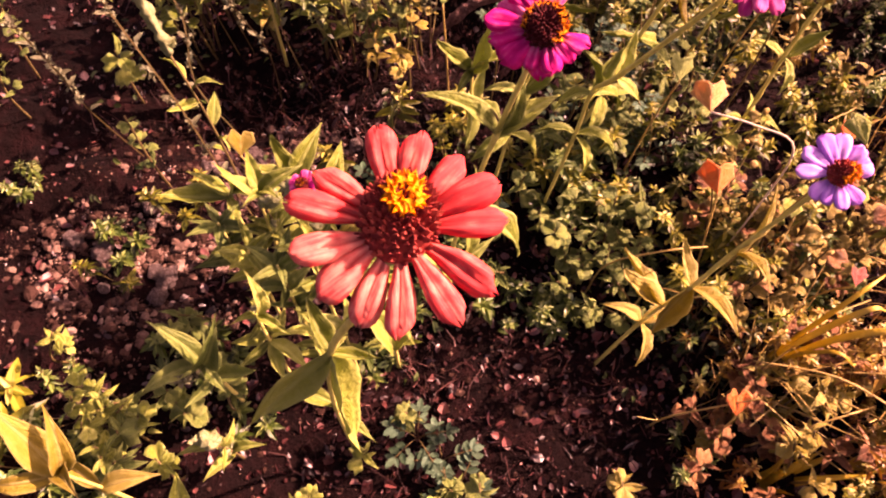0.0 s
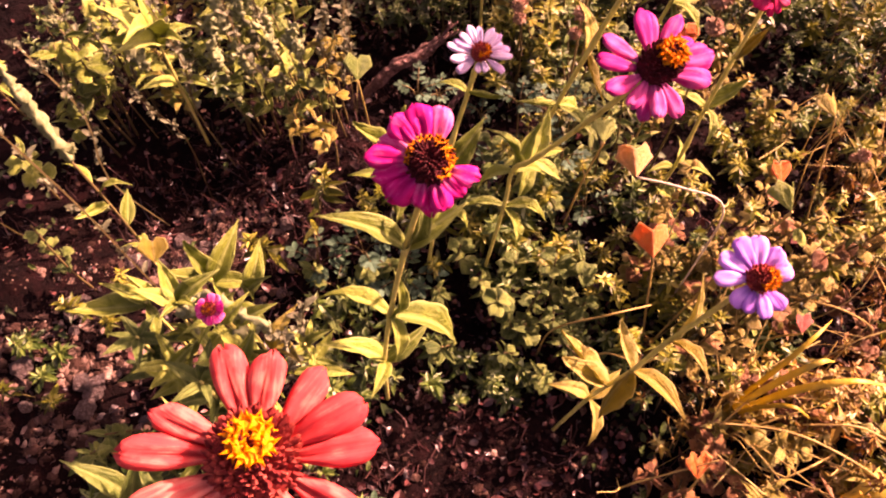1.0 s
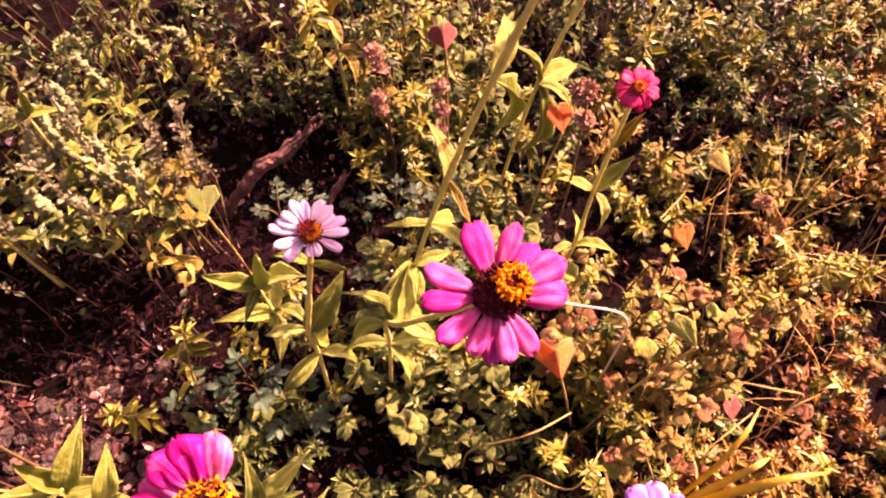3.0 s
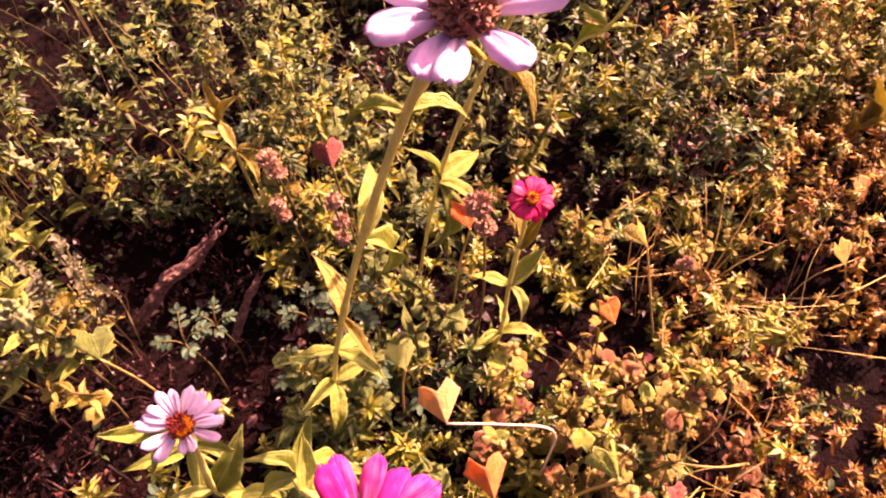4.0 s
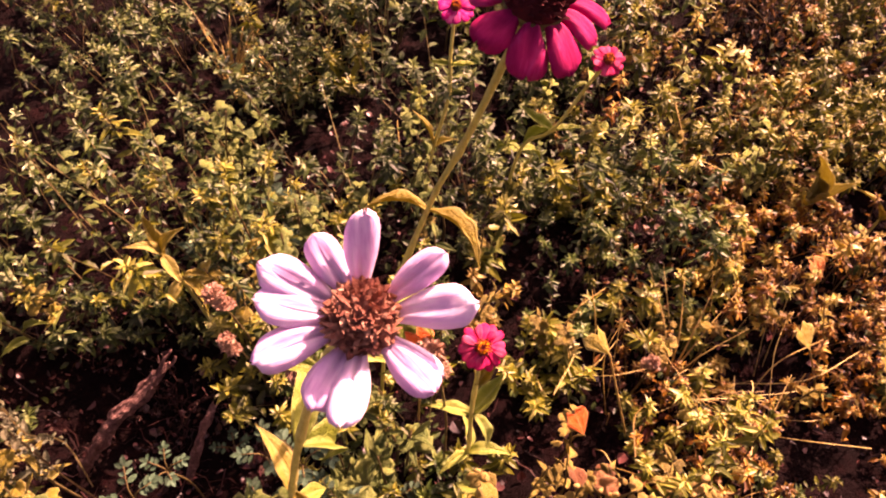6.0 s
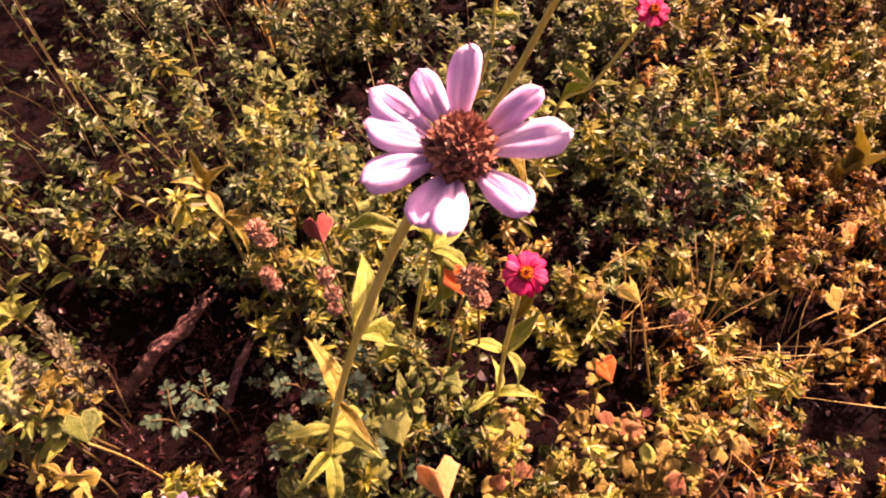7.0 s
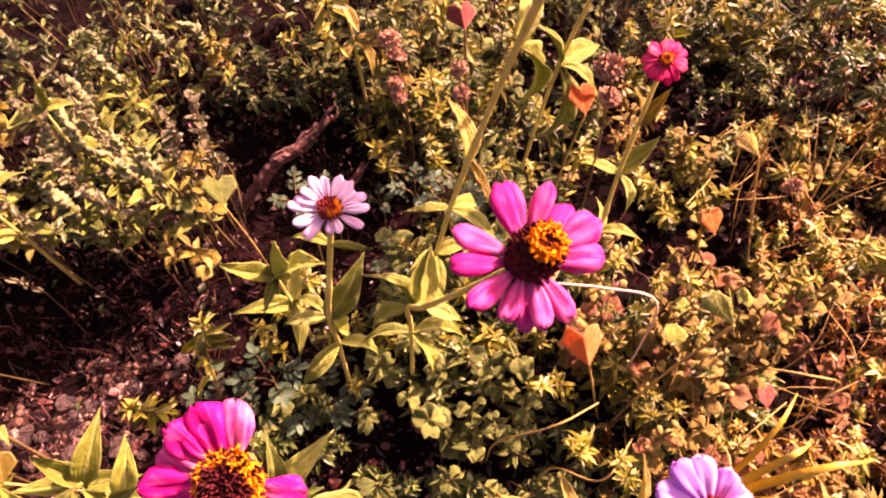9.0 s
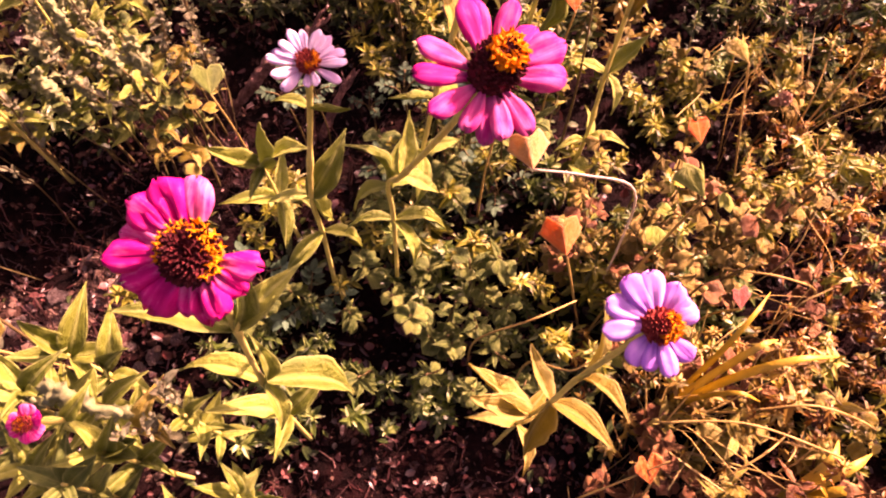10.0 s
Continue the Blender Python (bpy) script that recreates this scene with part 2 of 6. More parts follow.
M_WHITE = petal_mat("pale_petal", (0.52, 0.30, 0.56), (0.72, 0.52, 0.76), (0.84, 0.72, 0.86), 0.25)
M_PURPLE = petal_mat("purple_petal", (0.3971, 0.1142, 0.588), (0.5595, 0.2218, 0.7644), (0.74, 0.4032, 0.8722), 0.22)
M_HOTPINK = petal_mat("hot_pink_petal", (0.55, 0.01, 0.07956), (0.72, 0.035, 0.1346), (0.8, 0.15, 0.2448))
M_DISC = foliage_mat("maroon_scale", ((0.05, (0.1148, 0.011, 0.0108)), (0.5, (0.27, 0.033, 0.0252)), (0.85, (0.459, 0.0825, 0.054)), (1.0, (0.675, 0.22, 0.126))), 0.1, 0.7, 0.2, True, 300.0)
M_DISCDARK = foliage_mat("dark_scale", ((0.05, (0.0279, 0.0035, 0.00495)), (0.5, (0.0744, 0.009, 0.011)), (1.0, (0.1612, 0.025, 0.02475))), 0.1, 0.7, 0.15, True, 300.0)
M_DISCBROWN = foliage_mat("brown_scale", ((0.1, (0.12, 0.034, 0.024)), (0.45, (0.25, 0.095, 0.060)), (0.8, (0.42, 0.22, 0.145)), (1.0, (0.60, 0.42, 0.32))), 0.15, 0.7, 0.2, True, 300.0)
M_FLORET = foliage_mat("yellow_floret", ((0.1, (0.7, 0.184, 0.004)), (0.6, (0.8, 0.2668, 0.006)), (1.0, (0.84, 0.368, 0.015))), 0.25, 0.6, 0.2, False, 300.0)
M_CALYX = foliage_mat("calyx", ((0.1, (0.10, 0.09, 0.025)), (0.6, (0.24, 0.21, 0.06)), (1.0, (0.38, 0.32, 0.13))), 0.15, 0.6, 0.3, False, 200.0)
M_YBLADE = foliage_mat("yellow_blade", ((0.1, (0.30, 0.20, 0.018)), (0.5, (0.52, 0.37, 0.035)), (0.9, (0.68, 0.54, 0.13))), 0.3, 0.45, 0.4, False, 60.0)
M_TAN = foliage_mat("tan_leaf", ((0.05, (0.072, 0.0364, 0.00558)), (0.45, (0.204, 0.119, 0.0172)), (0.75, (0.384, 0.28, 0.04185)), (1.0, (0.696, 0.63, 0.1209))), 0.2, 0.55, 0.35, True, 30.0, 0.50, 8.0)
M_TANLIT = foliage_mat("tan_lit_tip", ((0.042, (0.1419, 0.08075, 0.01883)), (0.378, (0.2838, 0.1918, 0.04572)), (0.63, (0.4258, 0.3432, 0.09144)), (0.84, (0.6032, 0.5653, 0.1936))), 0.2, 0.42, 0.5, True, 30.0, 0.50, 8.0)
M_TWIG = solid_mat("dead_twig", ((0.2, (0.00756, 0.001953, 0.001674)), (0.6, (0.02836, 0.0083, 0.007254)), (0.85, (0.0882, 0.03418, 0.02902)), (1.0, (0.2834, 0.166, 0.1506))), 0.6, 50.0, 0.4, 0.001, True)
M_PALESTALK = solid_mat("pale_stalk", ((0.2, (0.45, 0.36, 0.26)), (0.8, (0.7, 0.62, 0.5))), 0.5, 80.0, 0.3, 0.001)


# ---- builders ----
def mesh_of(name, verts, faces, *mats, smooth=True):
    me = bpy.data.meshes.new(name)
    me.from_pydata([tuple(v) for v in verts], [], faces)
    for m in mats:
        me.materials.append(m)
    if smooth:
        me.polygons.foreach_set("use_smooth", [True] * len(me.polygons))
    me.update()
    return me


def blade_runs(me, grid):
    """Stores, point by point, how far along and how far from the midrib a blade's point is."""
    for name, k in (("along", 0), ("rim", 1)):
        a = me.attributes.new(name, "FLOAT", "POINT")
        a.data.foreach_set("value", [g[k] for g in grid] * 2)
    return me


def part(name, me, parent, label="", m=None):
    ob = new(name, me)
    ob.parent = parent
    if m is not None:
        ob.matrix_basis = m
    if label:
        ob["label"] = label
    return ob


def smoothstep(a, b, v):
    s = min(1.0, max(0.0, (v - a) / (b - a)))
    return s * s * (3 - 2 * s)


def ground_z(x, y):
    """Low in the bare middle, a little higher towards the weeds."""
    z = 0.005 + 0.06 * smoothstep(0.36, 0.58, y) + 0.045 * smoothstep(-0.16, -0.34, x) * (1 - smoothstep(0.36, 0.58, y)) + 0.05 * smoothstep(0.22, 0.42, x) * (1 - smoothstep(0.36, 0.58, y))
    # two hollows, sunk to bring shade onto the bare soil there
    z -= 0.05 * math.exp(-((x + 0.28) / 0.15) ** 2 - ((y - 0.60) / 0.10) ** 2) + 0.05 * math.exp(-((x - 0.07) / 0.14) ** 2 - ((y - 0.80) / 0.13) ** 2)
    far = smoothstep(3.0, 1.6, max(abs(x), abs(y - 0.5)))
    z += far * (0.014 * noise.noise((x * 6, y * 6, 1.7)) + 0.012 * noise.noise((x * 21, y * 21, 4.1)) + 0.006 * noise.noise((x * 48, y * 48, 7.3)))
    return z


def smooth_line(points, per=6):
    """Catmull-Rom through the points."""
    p = [Vector(q) for q in points]
    p = [p[0] * 2 - p[1]] + p + [p[-1] * 2 - p[-2]]
    out = []
    for i in range(1, len(p) - 2):
        a, b, c, d = p[i - 1:i + 3]
        for k in range(per):
            s = k / per
            out.append(0.5 * (2 * b + (c - a) * s + (2 * a - 5 * b + 4 * c - d) * s * s + (3 * b - a - 3 * c + d) * s ** 3))
    out.append(p[-2])
    return out


def tube(points, r0, r1, sides=7, rough=0.0, swell=()):
    """A tapering stalk. swell: places, from 0 to 1, of thicker joints."""
    verts, faces, n = [], [], len(points)
    for i, p in enumerate(points):
        t = (points[min(i + 1, n - 1)] - points[max(i - 1, 0)]).normalized()
        a = t.orthogonal().normalized() if i == 0 else (a - t * a.dot(t)).normalized()
        b = t.cross(a)
        s = i / (n - 1)
        r = r0 + (r1 - r0) * s
        for w in swell:
            r *= 1 + 0.45 * math.exp(-((s - w) / 0.018) ** 2)
        for k in range(sides):
            q = 2 * math.pi * k / sides
            rr = r * (1 + rough * noise.noise(p * 90 + Vector((k * 1.7, 0, 0))))
            verts.append(p + (a * math.cos(q) + b * math.sin(q)) * rr)
    for i in range(n - 1):
        for k in range(sides):
            k2 = (k + 1) % sides
            faces.append((i * sides + k, i * sides + k2, (i + 1) * sides + k2, (i + 1) * sides + k))
    faces.append(tuple(range(sides - 1, -1, -1)))
    faces.append(tuple((n - 1) * sides + k for k in range(sides)))
    return verts, faces


def shell(grid_top, grid_bottom):
    """Closes two grids of rows x columns into one thin body."""
    nr, nc = len(grid_top), len(grid_top[0])
    verts = [v for row in grid_top for v in row] + [v for row in grid_bottom for v in row]
    off, faces = nr * nc, []
    for i in range(nr - 1):
        for j in range(nc - 1):
            a = i * nc + j
            faces.append((a, a + nc, a + nc + 1, a + 1))
            faces.append((off + a, off + a + 1, off + a + nc + 1, off + a + nc))
    rim = [j for j in range(nc)] + [i * nc + nc - 1 for i in range(1, nr)] + [(nr - 1) * nc + j for j in range(nc - 2, -1, -1)] + [i * nc for i in range(nr - 2, 0, -1)]
    for k, a in enumerate(rim):
        b = rim[(k + 1) % len(rim)]
        faces.append((a, b, off + b, off + a))
    return verts, faces


def petal_mesh(name, r0, length, width, lift, droop, groove, notch, seed, mat, curl=0.0):
    rng = random.Random(seed)
    ph, tw = rng.uniform(0, 6.28), rng.uniform(-0.18, 0.18)
    bend = rng.uniform(-0.09, 0.09)
    top, bottom = [], []
    rows, cols = 11, 7
    for i in range(rows):
        s = i / (rows - 1)
        s = 1 - (1 - s) ** 1.25
        grow = 0.34 + 0.66 * smoothstep(-0.05, 0.62, s)
        tip = math.sqrt(max(0.02, 1 - max(0.0, (s - 0.70) / 0.30) ** 2.4))
        h = width / 2 * grow * tip
        rt, rb = [], []
        for j in range(cols):
            u = -1 + 2 * j / (cols - 1)
            x = r0 + (length - r0) * s - notch * length * (0.5 + 0.5 * math.cos(ph + u * 6.5)) * s ** 8
            y = h * u * (1 - curl * 0.4 * s) + bend * length * s * s
            z = lift * length * s - droop * length * s * s + groove * width * (-0.75 * math.cos(2 * math.pi * u) * math.sin(math.pi * min(1.0, s * 0.9 + 0.12)) * 0.5)
            z -= (0.10 + curl) * width * u * u * (0.35 + 0.65 * s)
            z += tw * h * u + 0.03 * width * math.sin(ph + s * 7 + u * 2)
            rt.append((x, y, z))
            rb.append((x, y, z - 0.0005))
        top.append(rt)
        bottom.append(rb)
    v, f = shell(top, bottom)
    return mesh_of(name, v, f, mat)


def scales_mesh(name, R, H, count, size, mat, up=0.6, seed=1, shag=0.25, shear=(0.0, 0.0)):
    """A domed centre covered with small overlapping pointed scales."""
    rng = random.Random(seed)
    verts, faces = [], []
    rings, seg = 6, 16
    for i in range(rings):
        q = i / (rings - 1) * math.pi / 2
        for k in range(seg):
            a = 2 * math.pi * k / seg
            verts.append((R * 0.93 * math.cos(q) * math.cos(a), R * 0.93 * math.cos(q) * math.sin(a), H * 0.93 * math.sin(q)))
    for i in range(rings - 1):
        for k in range(seg):
            k2 = (k + 1) % seg
            faces.append((i * seg + k, i * seg + k2, (i + 1) * seg + k2, (i + 1) * seg + k))
    faces.append(tuple(range(seg - 1, -1, -1)))
    for n in range(count):
        fr = math.sqrt((n + 0.5) / count)
        a = n * 2.39996 + rng.uniform(-0.15, 0.15)
        q = math.acos(min(1.0, fr))
        c = Vector((R * math.cos(q) * math.cos(a), R * math.cos(q) * math.sin(a), H * math.sin(q)))
        outw = Vector((math.cos(a), math.sin(a), 0))
        nrm = Vector((math.cos(a) * math.cos(q) / R, math.sin(a) * math.cos(q) / R, math.sin(q) / H)).normalized()
        d = (nrm * up + Vector((0, 0, 1)) * 0.5 + outw * 0.15 + Vector((rng.uniform(-1, 1), rng.uniform(-1, 1), rng.uniform(-1, 1))) * shag).normalized()
        side = d.cross(outw)
        side = side.normalized() if side.length > 1e-3 else Vector((0, 1, 0))
        back = side.cross(d)
        L, w, k = size * rng.uniform(0.75, 1.25), size * 0.32, len(verts)
        base = c - d * L * 0.35
        verts += [base - side * w, base + side * w, base + d * L * 0.6 + side * w * 0.9 + back * w * 0.2, base + d * L, base + d * L * 0.6 - side * w * 0.9 + back * w * 0.2, base + d * L * 0.5 - back * w * 0.8]
        faces += [(k, k + 1, k + 2, k + 3, k + 4), (k + 1, k, k + 5), (k + 2, k + 1, k + 5), (k + 3, k + 2, k + 5), (k + 4, k + 3, k + 5), (k, k + 4, k + 5)]
    verts = [(v[0] + shear[0] * v[2], v[1] + shear[1] * v[2], v[2]) for v in verts]
    return mesh_of(name, verts, faces, mat, smooth=False)


def floret_mesh(name, size, mat):
    """A small tube that opens in five pointed lobes."""
    verts, faces = [], []
    for z, r in ((-1.0, 0.22), (0.0, 0.32)):
        for k in range(5):
            a = 2 * math.pi * k / 5
            verts.append((r * size * math.cos(a), r * size * math.sin(a), z * size))
    for k in range(5):
        k2 = (k + 1) % 5
        faces.append((k, k2, 5 + k2, 5 + k))
        a = 2 * math.pi * (k + 0.5) / 5
        n = len(verts)
        verts.append((0.55 * size * math.cos(a), 0.55 * size * math.sin(a), 0.22 * size))
        verts.append((0.82 * size * math.cos(a), 0.82 * size * math.sin(a), 0.12 * size))
        verts.append((0.5 * size * math.cos(a), 0.5 * size * math.sin(a), 0.04 * size))
        faces += [(5 + k, 5 + k2, n), (5 + k2, n + 1, n), (n + 1, 5 + k, n), (5 + k2, 5 + k, n + 2), (5 + k, n + 1, n + 2), (n + 1, 5 + k2, n + 2)]
    verts.append((0, 0, 0.06 * size))
    n = len(verts) - 1
    for k in range(5):
        faces.append((5 + k, 5 + (k + 1) % 5, n))
    return mesh_of(name, verts, faces, mat, smooth=False)


def calyx_mesh(name, R, depth, seed):
    """A green cup of small bracts under the petals."""
    verts, faces, seg = [], [], 14
    prof = ((0.0, 0.16), (0.25, 0.55), (0.6, 0.86), (1.0, 0.92))
    for s, r in prof:
        for k in range(seg):
            a = 2 * math.pi * k / seg
            w = 1 + 0.06 * (-1) ** k * s
            verts.append((R * r * w * math.cos(a), R * r * w * math.sin(a), -depth * (1 - s)))
    for i in range(len(prof) - 1):
        for k in range(seg):
            k2 = (k + 1) % seg
            faces.append((i * seg + k, i * seg + k2, (i + 1) * seg + k2, (i + 1) * seg + k))
    faces.append(tuple(range(seg - 1, -1, -1)))
    faces.append(tuple((len(prof) - 1) * seg + k for k in range(seg)))
    return mesh_of(name, verts, faces, M_CALYX)


def blade_mesh(name, width, arch, fold, seed, mat, peak=0.36, wavy=0.05, rows=15, cols=9):
    """A pointed oval leaf, one unit long."""
    rng = random.Random(seed)
    ph = rng.uniform(0, 6)
    tw = rng.uniform(-0.45, 0.45)
    top, bottom = [], []
    grid = []
    for i in range(rows):
        s = i / (rows - 1)
        h = width * (0.5 * (s / peak) ** 0.6 * (2 - s / peak) ** 0.5 if s < peak else 0.5 * math.cos((s - peak) / (1 - peak) * math.pi / 2) ** 1.15)
        h = max(h, 0.006 + 0.04 * (1 - s) * (s < 0.1))
        h *= 1 + 0.05 * noise.noise((s * 7, seed * 1.3, 0.5))
        rt, rb = [], []
        for j in range(cols):
            u = -1 + 2 * j / (cols - 1)
            z = arch * 4 * s * (1 - s) + fold * h * (abs(u) ** 1.3) * 1.6 + wavy * h * math.sin(ph + s * 17 + (2 if u > 0 else 0)) * abs(u) * 2 + tw * h * u * s * 2
            z += 0.030 * noise.noise((s * 6.5, u * 2.1, seed * 2.7)) * (0.3 + abs(u)) - 0.10 * arch / max(0.05, abs(arch)) * s * s * s
            rt.append((s, h * u + 0.04 * s * s * math.sin(ph), z))
            rb.append((s, h * u + 0.04 * s * s * math.sin(ph), z - 0.006))
            grid.append((s, abs(u)))
        top.append(rt)
        bottom.append(rb)
    v, f = shell(top, bottom)
    return blade_runs(mesh_of(name, v, f, mat), grid)


BLADES = {}


def blade(mat, variant, small=False):
    key = (mat.name, variant, small)
    if key not in BLADES:
        shapes = ((0.33, 0.10, 0.35, 1), (0.29, 0.16, 0.55, 2), (0.36, 0.05, 0.25, 3), (0.26, -0.05, 0.7, 4), (0.31, 0.20, 0.3, 5), (0.30, 0.12, 0.45, 6), (0.34, -0.03, 0.5, 7))
        w, a, fo, sd = shapes[variant % 7]
        BLADES[key] = blade_mesh("leaf", w, a, fo, sd + 11, mat, rows=8 if small else 15, cols=5 if small else 9)
    return BLADES[key]


def lay(base, tip, up=(0, 0, 1), roll=0.0):
    """The pose of a unit blade from base to tip, its upper face towards up."""
    b, x = Vector(base), Vector(tip) - Vector(base)
    L = x.length
    x = x / L
    z = Vector(up) - x * Vector(up).dot(x)
    z = z.normalized() if z.length > 1e-3 else x.orthogonal().normalized()
    m = Matrix((x, z.cross(x), z)).transposed().to_4x4()
    return Matrix.Translation(b) @ m @ Matrix.Rotation(radians(roll), 4, "X") @ Matrix.Diagonal((L, L, L, 1))


TOWARDS = Vector((0.42, -0.06, 0.90)).normalized()
leaf_count = [0]


def add_leaves(parent, base, tips, mat, roll=0.0, variant=None):
    for tip in tips:
        leaf_count[0] += 1
        v = leaf_count[0] * 3 % 7 if variant is None else variant
        part("leaf", blade(mat, v), parent, "", lay(base, tip, TOWARDS, roll + ((leaf_count[0] * 37) % 32 - 16)))


def zinnia(label, head, turn, petals, stem, disc, petal, mat, disc_mat, florets, base_r=0.0022, top_r=0.0026, swell=(), seed=1, shear=(0.0, 0.0), arc=(0.0, 360.0)):
    """A plant: stem points from the ground up, head pose, ray petals by angle, length and width."""
    root = new("zinnia_plant")
    root.location = stem[0]
    tagged(root, label, "flower", "zinnias in the bed")
    back = Matrix.Translation(-Vector(stem[0]))
    m = Matrix.Translation(head) @ pose(0, 0, 0, *turn[:3]) @ pose(0, 0, 0, turn[3], turn[4], 0)
    R, H, count, size, shag = disc
    neck = m @ Vector((0, 0, -R * 0.75))
    v, f = tube(smooth_line(list(stem) + [neck], 7), base_r, top_r, 8, 0.12, swell)
    part("stem", mesh_of("stem", v, f, M_STEM), root, "", back)
    fl = part("flower_head", scales_mesh("flower_head", R, H, count, size, disc_mat, 0.6, seed, shag, shear), root, "scaly domed flower centre", back @ m)
    part("calyx", calyx_mesh("calyx", R * 1.02, R * 0.8, seed), fl)
    lift, droop, groove, notch, curl = petal
    for k, (ang, L, w) in enumerate(petals):
        rng = random.Random(seed * 100 + k)
        me = petal_mesh("petal", R * 0.72, L, w, lift + rng.uniform(-0.12, 0.12), droop + rng.uniform(-0.05, 0.11), groove * rng.uniform(0.7, 1.3), notch * rng.uniform(0.3, 1.3), seed * 50 + k, mat, curl)
        part("petal", me, fl, "", pose(0, 0, -0.0008 * (k % 3), 0, 0, ang))
    n, ring, zr, fsize = florets
    if n:
        fm = floret_mesh("floret", fsize, M_FLORET)
        for k in range(n):
            rng = random.Random(seed * 77 + k)
            a = radians(arc[0] + (arc[1] - arc[0]) * k / n) + rng.uniform(-0.12, 0.12)
            rr = ring * R * (1 + 0.22 * (k % 2) + rng.uniform(-0.06, 0.06))
            zz = H * math.sqrt(max(0.0, 1 - min(0.98, (rr / R)) ** 2)) + zr
            part("floret", fm, fl, "", Matrix.Translation((rr * math.cos(a) + shear[0] * zz, rr * math.sin(a) + shear[1] * zz, zz)) @ pose(0, 0, 0, rng.uniform(-25, 25), rng.uniform(-25, 25), rng.uniform(0, 72)) @ pose(0, 0, 0, 0, 22, 0))
    return root


def leaves_on(root, base, tips, mat, roll=0.0, variant=None):
    """Leaves of a plant, with world places turned into the plant's own."""
    o = root.location
    add_leaves(root, Vector(base) - o, [Vector(t) - o for t in tips], mat, roll, variant)


def even_petals(n, L, w, start=0.0, jitter=6.0, seed=3, short=0.12):
    rng = random.Random(seed)
    return [(start + 360 * k / n + rng.uniform(-jitter, jitter), L * (1 - rng.uniform(0, short)), w * rng.uniform(0.88, 1.1)) for k in range(n)]


def on_ground(x, y, sink=0.012):
    return (x, y, ground_z(x, y) - sink)

# ---- ground ----
def axis(lo, hi, step):
    fine = np.arange(lo, hi + step / 2, step)
    far = np.array([0.05, 0.13, 0.28, 0.6, 1.3, 3, 8, 25, 80, 250, 700])
    return np.concatenate([lo - far[::-1], fine, hi + far])


gx, gy = axis(-0.75, 1.45, 0.0095), axis(-0.15, 1.55, 0.0095)
gverts = [(x, y, ground_z(x, y)) for y in gy for x in gx]
nx = len(gx)
gfaces = [(j * nx + i, j * nx + i + 1, (j + 1) * nx + i + 1, (j + 1) * nx + i) for j in range(len(gy) - 1) for i in range(nx - 1)]
tagged(new("ground", mesh_of("ground", gverts, gfaces, M_SOIL)), "crumbly garden soil, partly bare, reddish-brown with shade painted in to near-black", "soil", kind="structure")

# ---- zinnias ----
UP0, UP10, UP5, UP1 = (26.0, 0.0, 0.0), (25.3, 0.9, -15.4), (33.5, 0.0, -29.4), (27.8, 0.0, -6.2)

k = 0.255 / 1200
red = zinnia("large coral-red zinnia with spaced petals and a yellow floret crown", (-0.017, 0.120, 0.622), (*UP0, -4, 3),
             [(a, L * k, w * k * 0.92) for a, L, w in ((100, 192, 66), (79, 178, 62), (46, 182, 58), (24, 198, 68), (3, 198, 62), (-31, 212, 66), (-57, 212, 62), (-85, 203, 62), (-113, 192, 66), (-142, 188, 76), (-163, 195, 66), (164, 203, 62), (142, 182, 56))],
             [on_ground(-0.11, 0.15), (-0.095, 0.140, 0.25), (-0.069, 0.127, 0.443), (-0.041, 0.123, 0.530)],
             (0.0150, 0.0180, 260, 0.0042, 0.15), (0.34, 0.24, 0.40, 0.08, 0.03), M_RED, M_DISC, (16, 0.30, 0.0022, 0.0056), 0.0026, 0.0021, (0.55, 0.78), 1, (0.15, 0.55))
leaves_on(red, (-0.069, 0.127, 0.443), ((-0.128, 0.102, 0.375), (-0.066, 0.088, 0.335), (-0.036, 0.119, 0.455), (-0.083, 0.150, 0.478)), M_ZLEAF, variant=3)
leaves_on(red, (-0.041, 0.123, 0.530), ((-0.028, 0.112, 0.478), (-0.062, 0.142, 0.50)), M_ZLEAF)
leaves_on(red, (-0.095, 0.140, 0.25), ((-0.14, 0.16, 0.24), (-0.06, 0.11, 0.23)), M_ZLEAF)

k = 0.243 / 1200 / 1.58
mag = zinnia("magenta zinnia with broad overlapping petals and orange florets", (0.055, 0.267, 0.574), (*UP10, 8, -4),
             [(a, L * k, w * k * 1.22) for a, L, w in ((112, 236, 112), (82, 222, 84), (142, 238, 96), (163, 238, 84), (180, 268, 84), (198, 250, 96), (232, 242, 110), (256, 190, 70), (274, 222, 92), (293, 205, 78), (318, 190, 80), (343, 206, 78), (128, 215, 90))],
             [on_ground(-0.005, 0.31), (0.004, 0.305, 0.17), (0.019, 0.293, 0.319), (0.038, 0.283, 0.455)],
             (0.0118, 0.0105, 190, 0.0036, 0.3), (0.26, 0.18, 0.30, 0.16, 0.05), M_MAGENTA, M_DISCDARK, (22, 0.80, 0.0012, 0.0036), 0.0024, 0.0019, (0.5, 0.75), 2, (0.0, 0.1), (-40, 200))
leaves_on(mag, (0.038, 0.283, 0.455), ((-0.015, 0.298, 0.486), (0.080, 0.300, 0.478), (0.055, 0.30, 0.50)), M_ZLEAF, variant=5)
leaves_on(mag, (0.019, 0.293, 0.319), ((-0.043, 0.326, 0.309), (0.080, 0.286, 0.257), (0.022, 0.262, 0.285), (0.030, 0.305, 0.375)), M_ZLEAF, variant=5)
